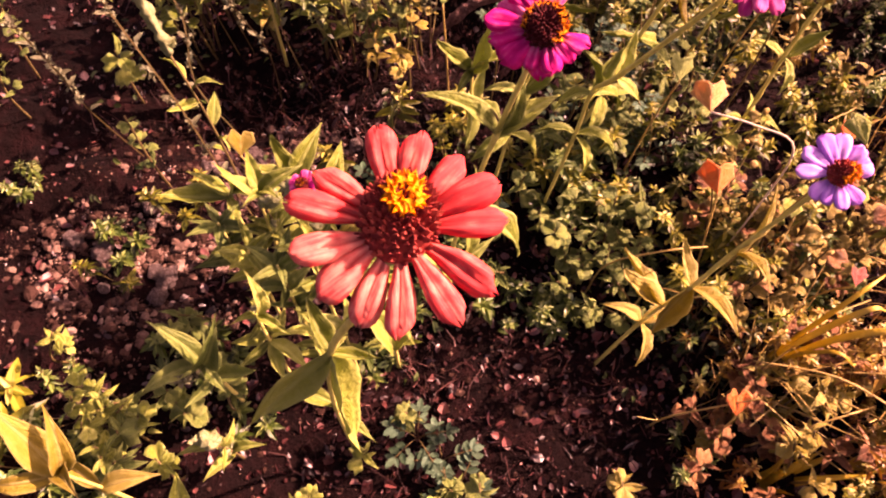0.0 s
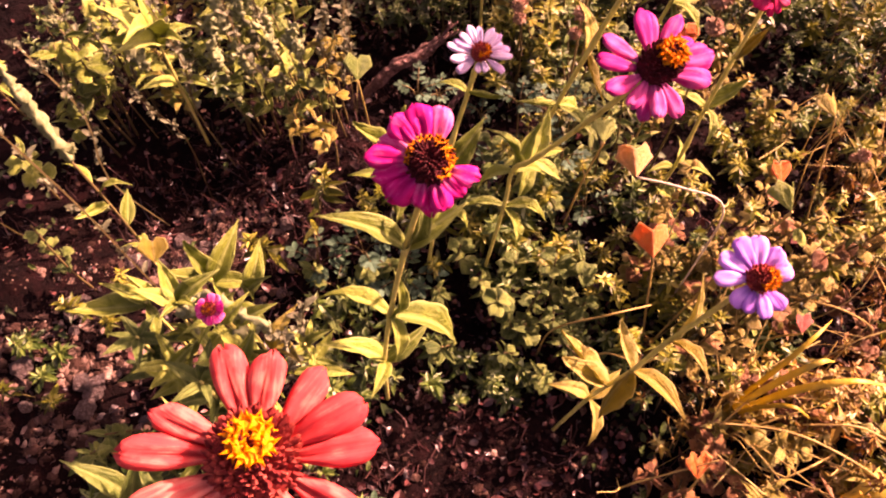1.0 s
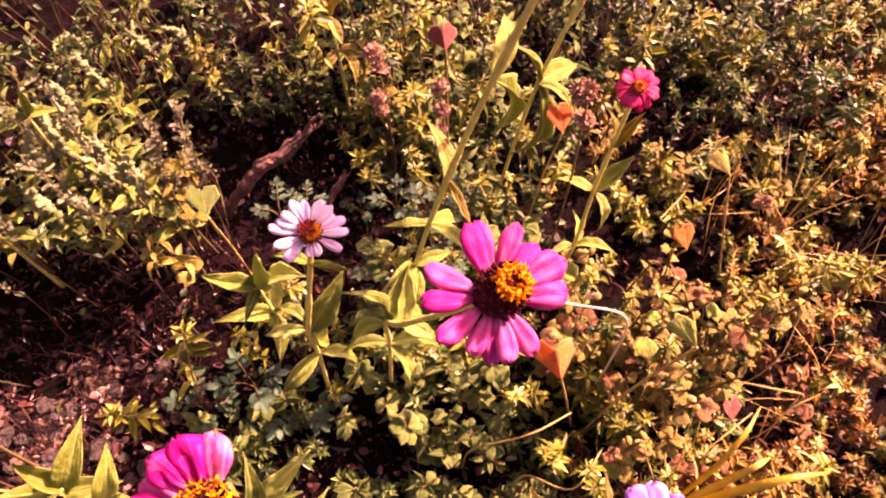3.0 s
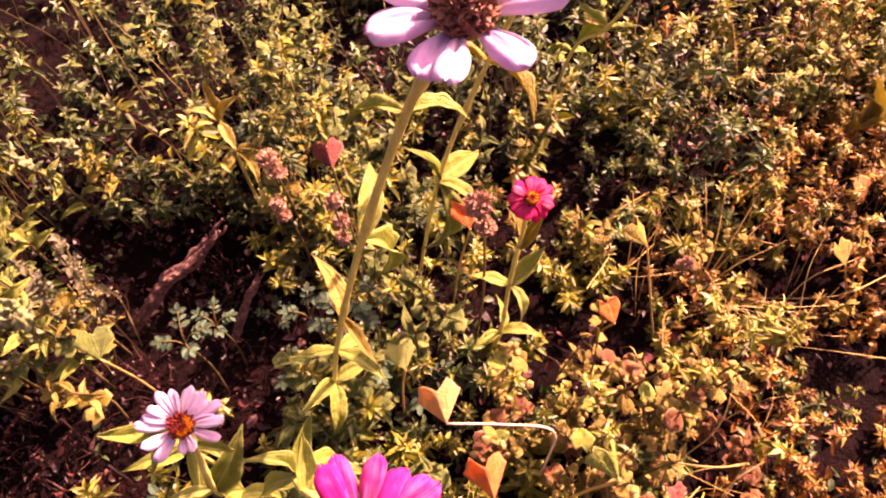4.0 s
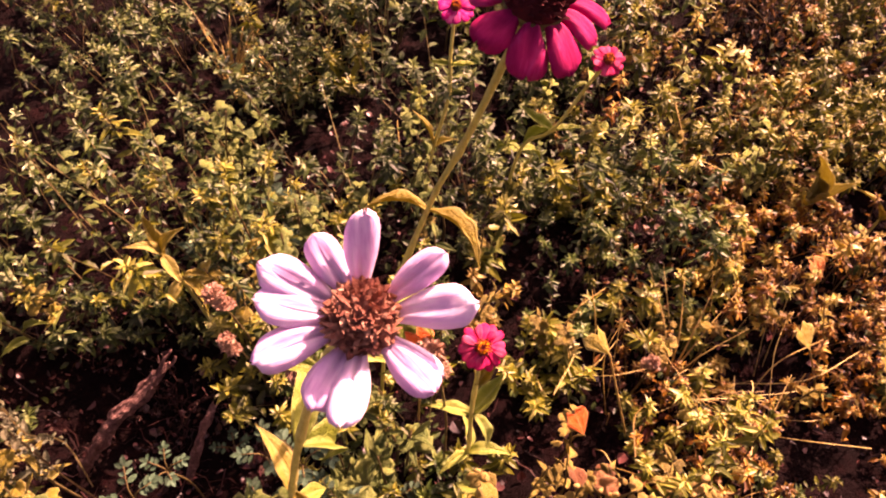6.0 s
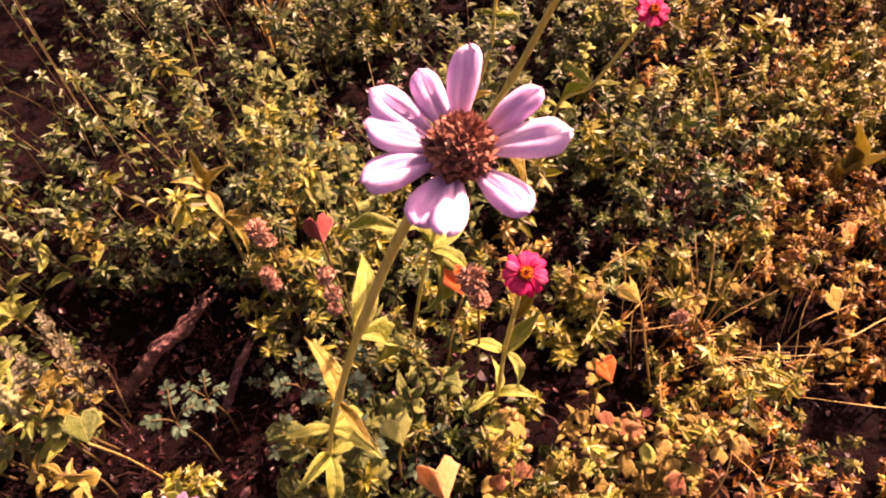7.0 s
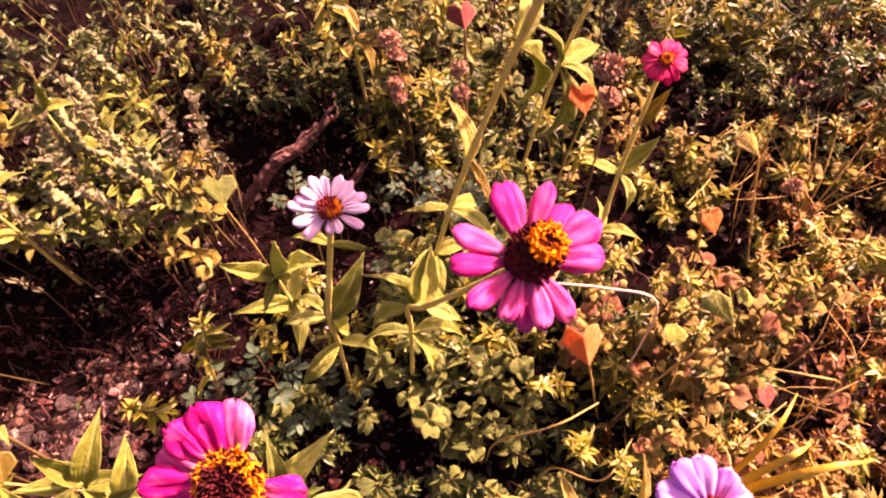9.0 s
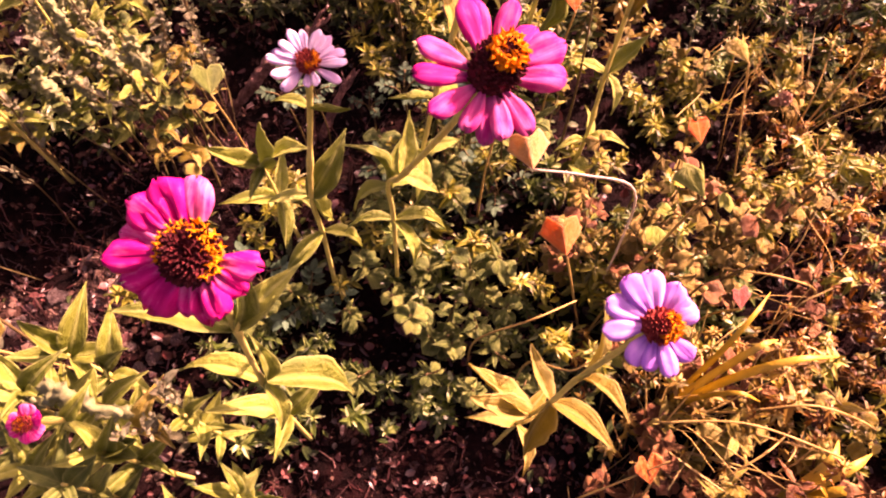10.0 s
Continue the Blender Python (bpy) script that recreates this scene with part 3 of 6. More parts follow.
leaves_on(mag, (0.004, 0.305, 0.17), ((-0.009, 0.262, 0.19), (-0.055, 0.313, 0.22), (0.055, 0.33, 0.20)), M_ZLEAF, variant=5)

k = 0.288 / 1200 / 2.23
pink = zinnia("deep pink zinnia with narrow petals and a tall orange-topped centre", (0.185, 0.322, 0.566), (*UP10, -8, 8),
              [(a, L * k * 1.03, w * k * 1.14) for a, L, w in ((115, 308, 90), (97, 316, 74), (75, 306, 78), (49, 296, 92), (26, 338, 130), (-3, 312, 110), (-57, 285, 80), (-78, 278, 84), (-99, 285, 70), (-113, 268, 72), (-140, 312, 86), (-172, 312, 82), (163, 312, 88))],
              [on_ground(0.135, 0.46), (0.142, 0.430, 0.25), (0.141, 0.415, 0.337), (0.150, 0.392, 0.385), (0.172, 0.35, 0.49)],
              (0.0112, 0.0165, 260, 0.0036, 0.12), (0.32, 0.20, 0.34, 0.09, 0.0), M_PINK, M_DISCDARK, (24, 0.42, 0.0015, 0.0058), 0.0023, 0.0018, (0.55, 0.62), 3, (0.30, 0.24))
leaves_on(pink, (0.141, 0.415, 0.337), ((0.120, 0.430, 0.388), (0.178, 0.424, 0.30), (0.108, 0.425, 0.30), (0.168, 0.450, 0.36)), M_ZLEAF)
leaves_on(pink, (0.150, 0.392, 0.385), ((0.165, 0.42, 0.42), (0.175, 0.38, 0.37)), M_ZLEAF)
leaves_on(pink, (0.142, 0.430, 0.25), ((0.095, 0.44, 0.24), (0.19, 0.42, 0.23), (0.15, 0.39, 0.22)), M_ZLEAF)

k = 0.412 / 1200 / 2.31
white = zinnia("small pale lavender-white zinnia with an orange centre", (0.107, 0.434, 0.470), (*UP10, -8, 4),
               [(a, L * k * 1.04, w * k * 0.82) for a, L, w in ((118, 158, 56), (76, 150, 56), (60, 132, 44), (50, 150, 54), (36, 128, 42), (24, 160, 56), (98, 140, 48), (140, 138, 46), (10, 130, 42), (-4, 160, 52), (-30, 150, 50), (176, 168, 54), (158, 150, 46), (208, 152, 58), (232, 150, 60), (-62, 110, 46), (-90, 105, 44))],
               [on_ground(0.062, 0.475), (0.075, 0.452, 0.22), (0.079, 0.440, 0.307), (0.100, 0.438, 0.422)],
               (0.0075, 0.008, 80, 0.003, 0.2), (0.26, 0.16, 0.34, 0.10, 0.0), M_WHITE, M_DISC, (9, 0.5, 0.001, 0.0034), 0.0024, 0.002, (0.6, 0.85), 4, (0.25, 0.0), (-100, 80))
leaves_on(white, (0.100, 0.438, 0.422), ((0.075, 0.456, 0.419), (0.127, 0.418, 0.433)), M_ZLEAF)
leaves_on(white, (0.079, 0.440, 0.307), ((0.085, 0.445, 0.245), (0.12, 0.455, 0.36), (0.04, 0.45, 0.30)), M_ZLEAF)
leaves_on(white, (0.075, 0.452, 0.22), ((0.11, 0.44, 0.19), (0.03, 0.43, 0.2)), M_ZLEAF)

k = 0.29 / 1200 / 1.87
purp = zinnia("small light-purple zinnia with an orange and maroon centre", (0.228, 0.210, 0.518), (*UP10, -6, -12),
              [(a, L * k, w * k) for a, L, w in ((121, 195, 92), (97, 188, 82), (63, 160, 74), (22, 138, 76), (44, 140, 60), (-48, 160, 74), (-76, 172, 62), (-103, 158, 60), (-130, 160, 72), (-172, 186, 74), (154, 190, 84))],
              [on_ground(0.195, 0.25), (0.200, 0.235, 0.2), (0.213, 0.226, 0.312), (0.220, 0.223, 0.385)],
              (0.0076, 0.0090, 100, 0.0032, 0.2), (0.34, 0.20, 0.20, 0.09, 0.0), M_PURPLE, M_DISC, (15, 0.55, 0.001, 0.0044), 0.0021, 0.0017, (0.55, 0.7), 5, (0.3, 0.0), (-90, 70))
leaves_on(purp, (0.213, 0.226, 0.312), ((0.244, 0.182, 0.321), (0.208, 0.268, 0.320), (0.188, 0.205, 0.26)), M_ZYELLOW)
leaves_on(purp, (0.220, 0.223, 0.385), ((0.240, 0.245, 0.44), (0.238, 0.19, 0.40)), M_ZYELLOW)
leaves_on(purp, (0.200, 0.235, 0.2), ((0.194, 0.192, 0.19), (0.16, 0.25, 0.22), (0.24, 0.26, 0.2)), M_ZYELLOW)
leaves_on(purp, (0.205, 0.231, 0.255), ((0.155, 0.245, 0.30), (0.165, 0.275, 0.29)), M_ZYELLOW)

k = 0.174 / 1200
lav = zinnia("faded lavender zinnia with loose petals and a shaggy brown centre", (0.274, 0.427, 0.709), (*UP5, -10, 3),
             [(a, L * k * 1.02, w * k * 1.10) for a, L, w in ((93, 190, 62), (121, 178, 62), (152, 208, 74), (173, 196, 72), (-161, 210, 72), (-119, 186, 72), (-95, 192, 66), (-46, 190, 66), (-33, 184, 34), (9, 212, 78), (40, 192, 58), (105, 95, 50))],
             [on_ground(0.175, 0.545), (0.197, 0.515, 0.26), (0.215, 0.493, 0.396), (0.237, 0.472, 0.526), (0.260, 0.447, 0.648)],
             (0.0098, 0.0130, 240, 0.0042, 0.9), (0.66, 0.22, 0.34, 0.06, 0.06), M_LAV, M_DISCBROWN, (0, 0, 0, 0), 0.0025, 0.0020, (0.42, 0.64, 0.86), 6)
leaves_on(lav, (0.260, 0.447, 0.648), ((0.238, 0.466, 0.632), (0.285, 0.440, 0.642)), M_ZLEAF, variant=1)
leaves_on(lav, (0.237, 0.472, 0.526), ((0.262, 0.515, 0.535), (0.250, 0.478, 0.462)), M_ZLEAF, variant=1)
leaves_on(lav, (0.215, 0.493, 0.396), ((0.214, 0.540, 0.42), (0.226, 0.459, 0.370)), M_ZYELLOW)
leaves_on(lav, (0.203, 0.507, 0.31), ((0.163, 0.518, 0.308), (0.233, 0.466, 0.315), (0.235, 0.52, 0.28)), M_ZLEAF)
leaves_on(lav, (0.190, 0.525, 0.2), ((0.15, 0.50, 0.22), (0.17, 0.48, 0.17), (0.235, 0.53, 0.2)), M_ZLEAF)

k = 0.265 / 1200
dmag = zinnia("deep crimson-magenta zinnia on a tall stem", (0.396, 0.527, 0.704), (*UP5, -22, 12),
              [(a, L * k, w * k) for a, L, w in ((2, 172, 50), (-26, 140, 60), (-58, 148, 84), (-100, 144, 80), (-138, 140, 76), (172, 120, 60), (150, 150, 70), (128, 165, 74), (100, 165, 70), (70, 165, 76), (38, 165, 70))],
              [on_ground(0.325, 0.645), (0.347, 0.620, 0.327), (0.380, 0.601, 0.484), (0.396, 0.578, 0.57)],
              (0.0150, 0.014, 130, 0.0045, 0.2), (0.06, 0.30, 0.20, 0.06, 0.05), M_CRIMSON, M_DISCDARK, (14, 0.45, 0.001, 0.0036), 0.0021, 0.0020, (0.4, 0.72), 7)
leaves_on(dmag, (0.380, 0.601, 0.484), ((0.338, 0.625, 0.488), (0.396, 0.549, 0.470)), M_ZYELLOW, variant=1)
leaves_on(dmag, (0.347, 0.620, 0.327), ((0.405, 0.645, 0.315), (0.325, 0.635, 0.375), (0.325, 0.60, 0.235), (0.375, 0.585, 0.31)), M_ZLEAF)

k = 0.3975e-3
smag = zinnia("small hot-pink double zinnia with a yellow centre", (0.374, 0.508, 0.435), (*UP5, -10, 4),
              even_petals(14, 47 * k, 18 * k, 4, 4, 8) + even_petals(11, 36 * k, 15 * k, 18, 5, 9),
              [on_ground(0.37, 0.53), (0.374, 0.517, 0.158), (0.376, 0.519, 0.27), (0.376, 0.514, 0.38)],
              (0.0062, 0.006, 50, 0.0026, 0.2), (0.08, 0.10, 0.12, 0.08, 0.0), M_HOTPINK, M_DISC, (9, 0.45, 0.0005, 0.0028), 0.0024, 0.0018, (0.35, 0.62), 8)
leaves_on(smag, (0.376, 0.514, 0.35), ((0.379, 0.542, 0.372), (0.40, 0.52, 0.385)), M_ZYELLOW)
leaves_on(smag, (0.376, 0.519, 0.27), ((0.417, 0.526, 0.30), (0.345, 0.545, 0.275), (0.38, 0.49, 0.24)), M_ZLEAF)
leaves_on(smag, (0.374, 0.517, 0.158), ((0.335, 0.512, 0.165), (0.410, 0.488, 0.175), (0.39, 0.555, 0.17)), M_ZLEAF)

k = 0.49e-3
bm1 = zinnia("small rose-pink double zinnia among far weeds", (0.634, 0.711, 0.430), (*UP5, -12, 6),
             even_petals(13, 36 * k, 15 * k, 0, 4, 18) + even_petals(9, 28 * k, 13 * k, 14, 5, 19),
             [on_ground(0.605, 0.82), (0.612, 0.800, 0.225), (0.625, 0.762, 0.29), (0.630, 0.725, 0.39)],
             (0.0058, 0.006, 50, 0.0026, 0.2), (0.08, 0.10, 0.12, 0.08, 0.0), M_HOTPINK, M_DISC, (8, 0.45, 0.0005, 0.0026), 0.0024, 0.0018, (0.5,), 9)
leaves_on(bm1, (0.625, 0.762, 0.29), ((0.605, 0.80, 0.30), (0.65, 0.74, 0.30), (0.615, 0.80, 0.245)), M_ZLEAF)
leaves_on(bm1, (0.630, 0.725, 0.39), ((0.645, 0.75, 0.385), (0.61, 0.73, 0.38)), M_ZLEAF)
leaves_on(bm1, (0.612, 0.800, 0.225), ((0.59, 0.83, 0.2), (0.65, 0.80, 0.19)), M_ZLEAF)
bm2 = zinnia("small pinkish-magenta zinnia on a thin pale stem", (0.539, 0.841, 0.440), (*UP5, -14, 4),
             even_petals(12, 42 * k, 18 * k, 8, 4, 28) + even_petals(8, 33 * k, 14 * k, 20, 5, 29),
             [on_ground(0.50, 0.87), (0.507, 0.845, 0.22), (0.524, 0.83, 0.33), (0.530, 0.835, 0.39)],
             (0.0058, 0.006, 50, 0.0026, 0.2), (0.08, 0.10, 0.12, 0.08, 0.0), M_MAGENTA, M_DISC, (8, 0.45, 0.0005, 0.0026), 0.0024, 0.0018, (0.55,), 10)
leaves_on(bm2, (0.529, 0.833, 0.375), ((0.506, 0.839, 0.383), (0.545, 0.810, 0.385)), M_ZLEAF)
leaves_on(bm2, (0.510, 0.842, 0.24), ((0.50, 0.86, 0.30), (0.535, 0.83, 0.26)), M_ZYELLOW)

k = 0.4254e-3
bud = zinnia("half-open pinkish-purple zinnia bud among pale leaves", (-0.113, 0.287, 0.380), (*UP1, -10, -5),
             even_petals(12, 32 * k, 17 * k, 0, 6, 38, 0.3) + even_petals(8, 24 * k, 13 * k, 20, 6, 39, 0.3),
             [on_ground(-0.15, 0.36), (-0.145, 0.345, 0.2), (-0.130, 0.31, 0.30)],
             (0.0055, 0.007, 50, 0.0026, 0.3), (0.35, 0.15, 0.12, 0.06, 0.0), M_MAGENTA, M_DISC, (5, 0.4, 0.0005, 0.0024), 0.0024, 0.002, (0.6,), 11)
leaves_on(bud, (-0.130, 0.31, 0.30), ((-0.16, 0.30, 0.31), (-0.10, 0.325, 0.32)), M_ZLEAF)
leaves_on(bud, (-0.145, 0.345, 0.2), ((-0.10, 0.36, 0.22), (-0.18, 0.31, 0.2), (-0.12, 0.30, 0.19)), M_ZLEAF)


leaves_on(bud, (-0.121, 0.36, 0.245), ((-0.101, 0.403, 0.275), (-0.094, 0.358, 0.285), (-0.109, 0.343, 0.275)), M_ZLEAF)
leaves_on(bud, (-0.100, 0.305, 0.24), ((-0.067, 0.330, 0.275), (-0.066, 0.279, 0.27)), M_ZYELLOW)


def leafy_shoot(label, stem, whorls, mat, category="plant"):
    """A young shoot with leaf pairs and no flower. whorls: node, tips."""
    root = new("leafy_shoot")
    root.location = stem[0]
    tagged(root, label, category, "leafy shoots without flowers")
    pts = smooth_line(stem, 6)
    v, f = tube(pts, 0.0026, 0.0014, 7, 0.12)
    part("stem", mesh_of("stem", v, f, M_STEM), root, "", Matrix.Translation(-Vector(stem[0])))
    for base, tips in whorls:
        leaves_on(root, base, tips, mat)
    return root


leafy_shoot("pale green young zinnia shoot with pointed leaf pairs", [on_ground(0.035, 0.535), (0.035, 0.53, 0.15), (0.034, 0.528, 0.25)],
            [((0.034, 0.528, 0.235), ((-0.011, 0.530, 0.279), (0.045, 0.520, 0.318), (0.080, 0.503, 0.295), (0.015, 0.495, 0.235))),
             ((0.035, 0.53, 0.17), ((-0.02, 0.525, 0.20), (0.072, 0.49, 0.19), (0.03, 0.48, 0.15), (0.05, 0.57, 0.2)))], M_ZLEAF)
leafy_shoot("yellow-green leafy zinnia shoot with folded leaves", [on_ground(-0.24, 0.385), (-0.24, 0.385, 0.13), (-0.238, 0.384, 0.20)],
            [((-0.238, 0.384, 0.195), ((-0.318, 0.383, 0.200), (-0.276, 0.402, 0.225), (-0.236, 0.392, 0.25), (-0.19, 0.37, 0.21), (-0.23, 0.34, 0.185)))], M_ZLEAF)
leafy_shoot("light green zinnia shoot beside the pink bud", [on_ground(-0.16, 0.395), (-0.163, 0.395, 0.14), (-0.165, 0.394, 0.22)],
            [((-0.165, 0.394, 0.215), ((-0.129, 0.437, 0.258), (-0.182, 0.41, 0.275), (-0.215, 0.40, 0.235), (-0.115, 0.385, 0.22), (-0.15, 0.35, 0.2))),
             ((-0.163, 0.395, 0.14), ((-0.20, 0.37, 0.15), (-0.12, 0.36, 0.15)))], M_ZLEAF)
leafy_shoot("pale curled yellow-green shoot under the pink bud", [on_ground(-0.135, 0.30), (-0.134, 0.298, 0.14), (-0.131, 0.296, 0.24)],
            [((-0.131, 0.296, 0.235), ((-0.106, 0.311, 0.275), (-0.086, 0.289, 0.27), (-0.092, 0.275, 0.265), (-0.140, 0.320, 0.275), (-0.165, 0.290, 0.26))),
             ((-0.134, 0.298, 0.16), ((-0.10, 0.275, 0.18), (-0.17, 0.27, 0.18), (-0.09, 0.31, 0.19), (-0.15, 0.33, 0.18)))], M_ZLEAF)
leafy_shoot("low pale green shoot under magenta flower", [on_ground(-0.055, 0.245), (-0.055, 0.246, 0.10), (-0.053, 0.247, 0.16)],
            [((-0.053, 0.247, 0.155), ((-0.085, 0.262, 0.18), (-0.025, 0.262, 0.175), (-0.065, 0.215, 0.165), (-0.03, 0.225, 0.16), (-0.055, 0.275, 0.185))),
             ((-0.055, 0.246, 0.105), ((-0.09, 0.235, 0.12), (-0.02, 0.24, 0.12), (-0.06, 0.285, 0.13)))], M_ZLEAF)
leafy_shoot("low olive shoot on dark soil near magenta flower", [on_ground(-0.105, 0.235), (-0.105, 0.237, 0.11), (-0.103, 0.238, 0.18)],
            [((-0.103, 0.238, 0.175), ((-0.135, 0.245, 0.20), (-0.075, 0.25, 0.195), (-0.115, 0.205, 0.185), (-0.10, 0.265, 0.20))),
             ((-0.105, 0.237, 0.12), ((-0.14, 0.22, 0.13), (-0.075, 0.22, 0.13)))], M_ZLEAF)
leafy_shoot("pale bushy zinnia shoot with folded leaves on soil", [on_ground(-0.195, 0.35), (-0.193, 0.352, 0.15), (-0.190, 0.355, 0.245)],
            [((-0.190, 0.360, 0.24), ((-0.199, 0.395, 0.275), (-0.220, 0.365, 0.275), (-0.145, 0.378, 0.27), (-0.198, 0.335, 0.265), (-0.165, 0.345, 0.26))),
             ((-0.193, 0.352, 0.165), ((-0.235, 0.345, 0.19), (-0.209, 0.308, 0.19), (-0.15, 0.325, 0.19), (-0.18, 0.395, 0.2)))], M_ZLEAF)
leafy_shoot("broad dark green leafy shoot on bare soil", [on_ground(-0.24, 0.195), (-0.24, 0.195, 0.14), (-0.24, 0.194, 0.2)],
            [((-0.24, 0.194, 0.19), ((-0.273, 0.217, 0.25), (-0.205, 0.212, 0.262), (-0.293, 0.163, 0.20), (-0.215, 0.168, 0.18))),
             ((-0.24, 0.195, 0.14), ((-0.27, 0.16, 0.14), (-0.19, 0.19, 0.17), (-0.25, 0.235, 0.17)))], M_ZGREEN)
leafy_shoot("narrow-leaved olive shoot near the red zinnia", [on_ground(-0.185, 0.225), (-0.183, 0.228, 0.15), (-0.181, 0.232, 0.23)],
            [((-0.181, 0.232, 0.225), ((-0.176, 0.25, 0.285), (-0.15, 0.215, 0.22), (-0.20, 0.22, 0.24))),
             ((-0.183, 0.228, 0.16), ((-0.14, 0.20, 0.15), (-0.215, 0.20, 0.15), (-0.17, 0.19, 0.14)))], M_ZLEAF)
leafy_shoot("large yellowing leaves at the near edge of the bed", [on_ground(-0.33, 0.075), (-0.328, 0.08, 0.15), (-0.325, 0.082, 0.25)],
            [((-0.325, 0.082, 0.245), ((-0.362, 0.125, 0.305), (-0.29, 0.062, 0.285), (-0.318, 0.125, 0.30), (-0.38, 0.07, 0.26))),
             ((-0.328, 0.08, 0.16), ((-0.27, 0.09, 0.18), (-0.38, 0.11, 0.17)))], M_ZYELLOW)
leafy_shoot("pale leaf tops of a low zinnia shoot", [on_ground(-0.21, 0.02), (-0.21, 0.025, 0.15), (-0.212, 0.03, 0.26)],
            [((-0.212, 0.03, 0.255), ((-0.205, 0.078, 0.30), (-0.25, 0.06, 0.28), (-0.17, 0.045, 0.28)))], M_ZLEAF)
leafy_shoot("tall pale green shoot with a knobbly seed spike", [on_ground(-0.235, 0.70), (-0.23, 0.69, 0.17), (-0.225, 0.68, 0.27)],
            [((-0.225, 0.68, 0.265), ((-0.229, 0.618, 0.345), (-0.184, 0.706, 0.268), (-0.235, 0.715, 0.32), (-0.205, 0.70, 0.31), (-0.290, 0.668, 0.29), (-0.280, 0.705, 0.315), (-0.185, 0.652, 0.30), (-0.252, 0.628, 0.315))),
             ((-0.23, 0.69, 0.19), ((-0.27, 0.67, 0.21), (-0.18, 0.67, 0.2)))], M_ZLEAF)
leafy_shoot("pale branching weed shoot with rounded leaves", [on_ground(-0.17, 0.80), (-0.172, 0.795, 0.17), (-0.165, 0.785, 0.27)],
            [((-0.165, 0.785, 0.265), ((-0.146, 0.768, 0.32), (-0.198, 0.745, 0.285), (-0.13, 0.78, 0.27))),
             ((-0.172, 0.795, 0.19), ((-0.21, 0.77, 0.2), (-0.13, 0.76, 0.19)))], M_ZLEAF)
leafy_shoot("bright yellow-green young shoot in the weeds", [on_ground(0.18, 0.84), (0.178, 0.835, 0.2), (0.175, 0.828, 0.275)],
            [((0.175, 0.828, 0.27), ((0.148, 0.835, 0.30), (0.205, 0.825, 0.305), (0.172, 0.85, 0.315), (0.18, 0.79, 0.26))),
             ((0.178, 0.835, 0.21), ((0.15, 0.81, 0.2), (0.21, 0.82, 0.21), (0.19, 0.79, 0.19)))], M_ZYELLOW)
leafy_shoot("upright bunch of bright yellow leaves", [on_ground(0.965, 0.60), (0.962, 0.60, 0.10), (0.96, 0.60, 0.14)],
            [((0.96, 0.60, 0.12), ((0.936, 0.607, 0.20), (0.951, 0.612, 0.22), (0.909, 0.586, 0.18), (0.989, 0.566, 0.18), (0.99, 0.62, 0.19), (0.965, 0.56, 0.16)))], M_ZYELLOW)
leafy_shoot("yellowing broad-leaved plant at the dry margin", [on_ground(1.03, 0.53), (1.03, 0.53, 0.09), (1.03, 0.53, 0.13)],
            [((1.03, 0.53, 0.12), ((1.004, 0.505, 0.15), (1.06, 0.56, 0.16), (1.01, 0.57, 0.16), (1.08, 0.52, 0.14)))], M_ZYELLOW)


def bushy_shoot(label, x, y, h, length, seed, mat=M_ZLEAF):
    """A low shoot with two or three crowded leaf whorls."""
    r = random.Random(seed)
    foot = Vector(on_ground(x, y))
    top = Vector((x + r.uniform(-0.008, 0.008), y + r.uniform(-0.008, 0.008), h))
    whorls = []
    for s, n in ((0.97, 5), (0.78, 5), (0.58, 4)):
        p, a = foot.lerp(top, s), r.uniform(0, 6.28)
        tips = []
        for i in range(n):
            a += 6.28 / n + r.uniform(-0.3, 0.3)
            L = length * r.uniform(0.7, 1.15)
            tips.append(tuple(p + Vector((math.cos(a) * L, math.sin(a) * L, L * r.uniform(0.1, 0.75)))))
        whorls.append((tuple(p), tips))
    return leafy_shoot(label, [tuple(foot), tuple(foot.lerp(top, 0.5)), tuple(top)], whorls, mat)


for n, (x, y, h, L) in enumerate(((-0.165, 0.275, 0.24, 0.040), (-0.205, 0.300, 0.22, 0.042), (-0.13, 0.235, 0.18, 0.034), (-0.235, 0.335, 0.21, 0.042), (-0.07, 0.315, 0.22, 0.034))):
    bushy_shoot("crowded pale green zinnia shoot on dark soil" if n % 3 else "crowded deep green zinnia shoot on dark soil", x, y, h, L, n + 5, M_ZLEAF if n % 3 else M_ZGREEN)


# ---- single heart-shaped leaves on long stalks ----
def heart_mesh(name, fold, cup, seed, mat, rows=9, cols=11):
    """A fan-shaped blade, one unit long, point at the stalk, folded along its middle, with a scalloped far edge."""
    rng = random.Random(seed)
    top, bottom = [], []
    grid = []
    ph = rng.uniform(0, 6)
    for i in range(rows):
        s = i / (rows - 1)
        rt, rb = [], []
        for j in range(cols):
            u = -1 + 2 * j / (cols - 1)
            a = u * 0.85
            r = s * (1.0 - 0.30 * math.exp(-(u / 0.22) ** 2) + 0.05 * math.cos(ph + u * 12)) * (1 - 0.22 * u * u)
            x, y = r * math.cos(a), r * math.sin(a) * 0.86
            z = fold * abs(y) + cup * r * r + 0.035 * s * math.sin(ph + u * 9)
            rt.append((x, y, z))
            rb.append((x, y, z - 0.012))
            grid.append((s, max(abs(u), s ** 3)))
        top.append(rt)
        bottom.append(rb)
    v, f = shell(top, bottom)
    return blade_runs(mesh_of(name, v, f, mat), grid)


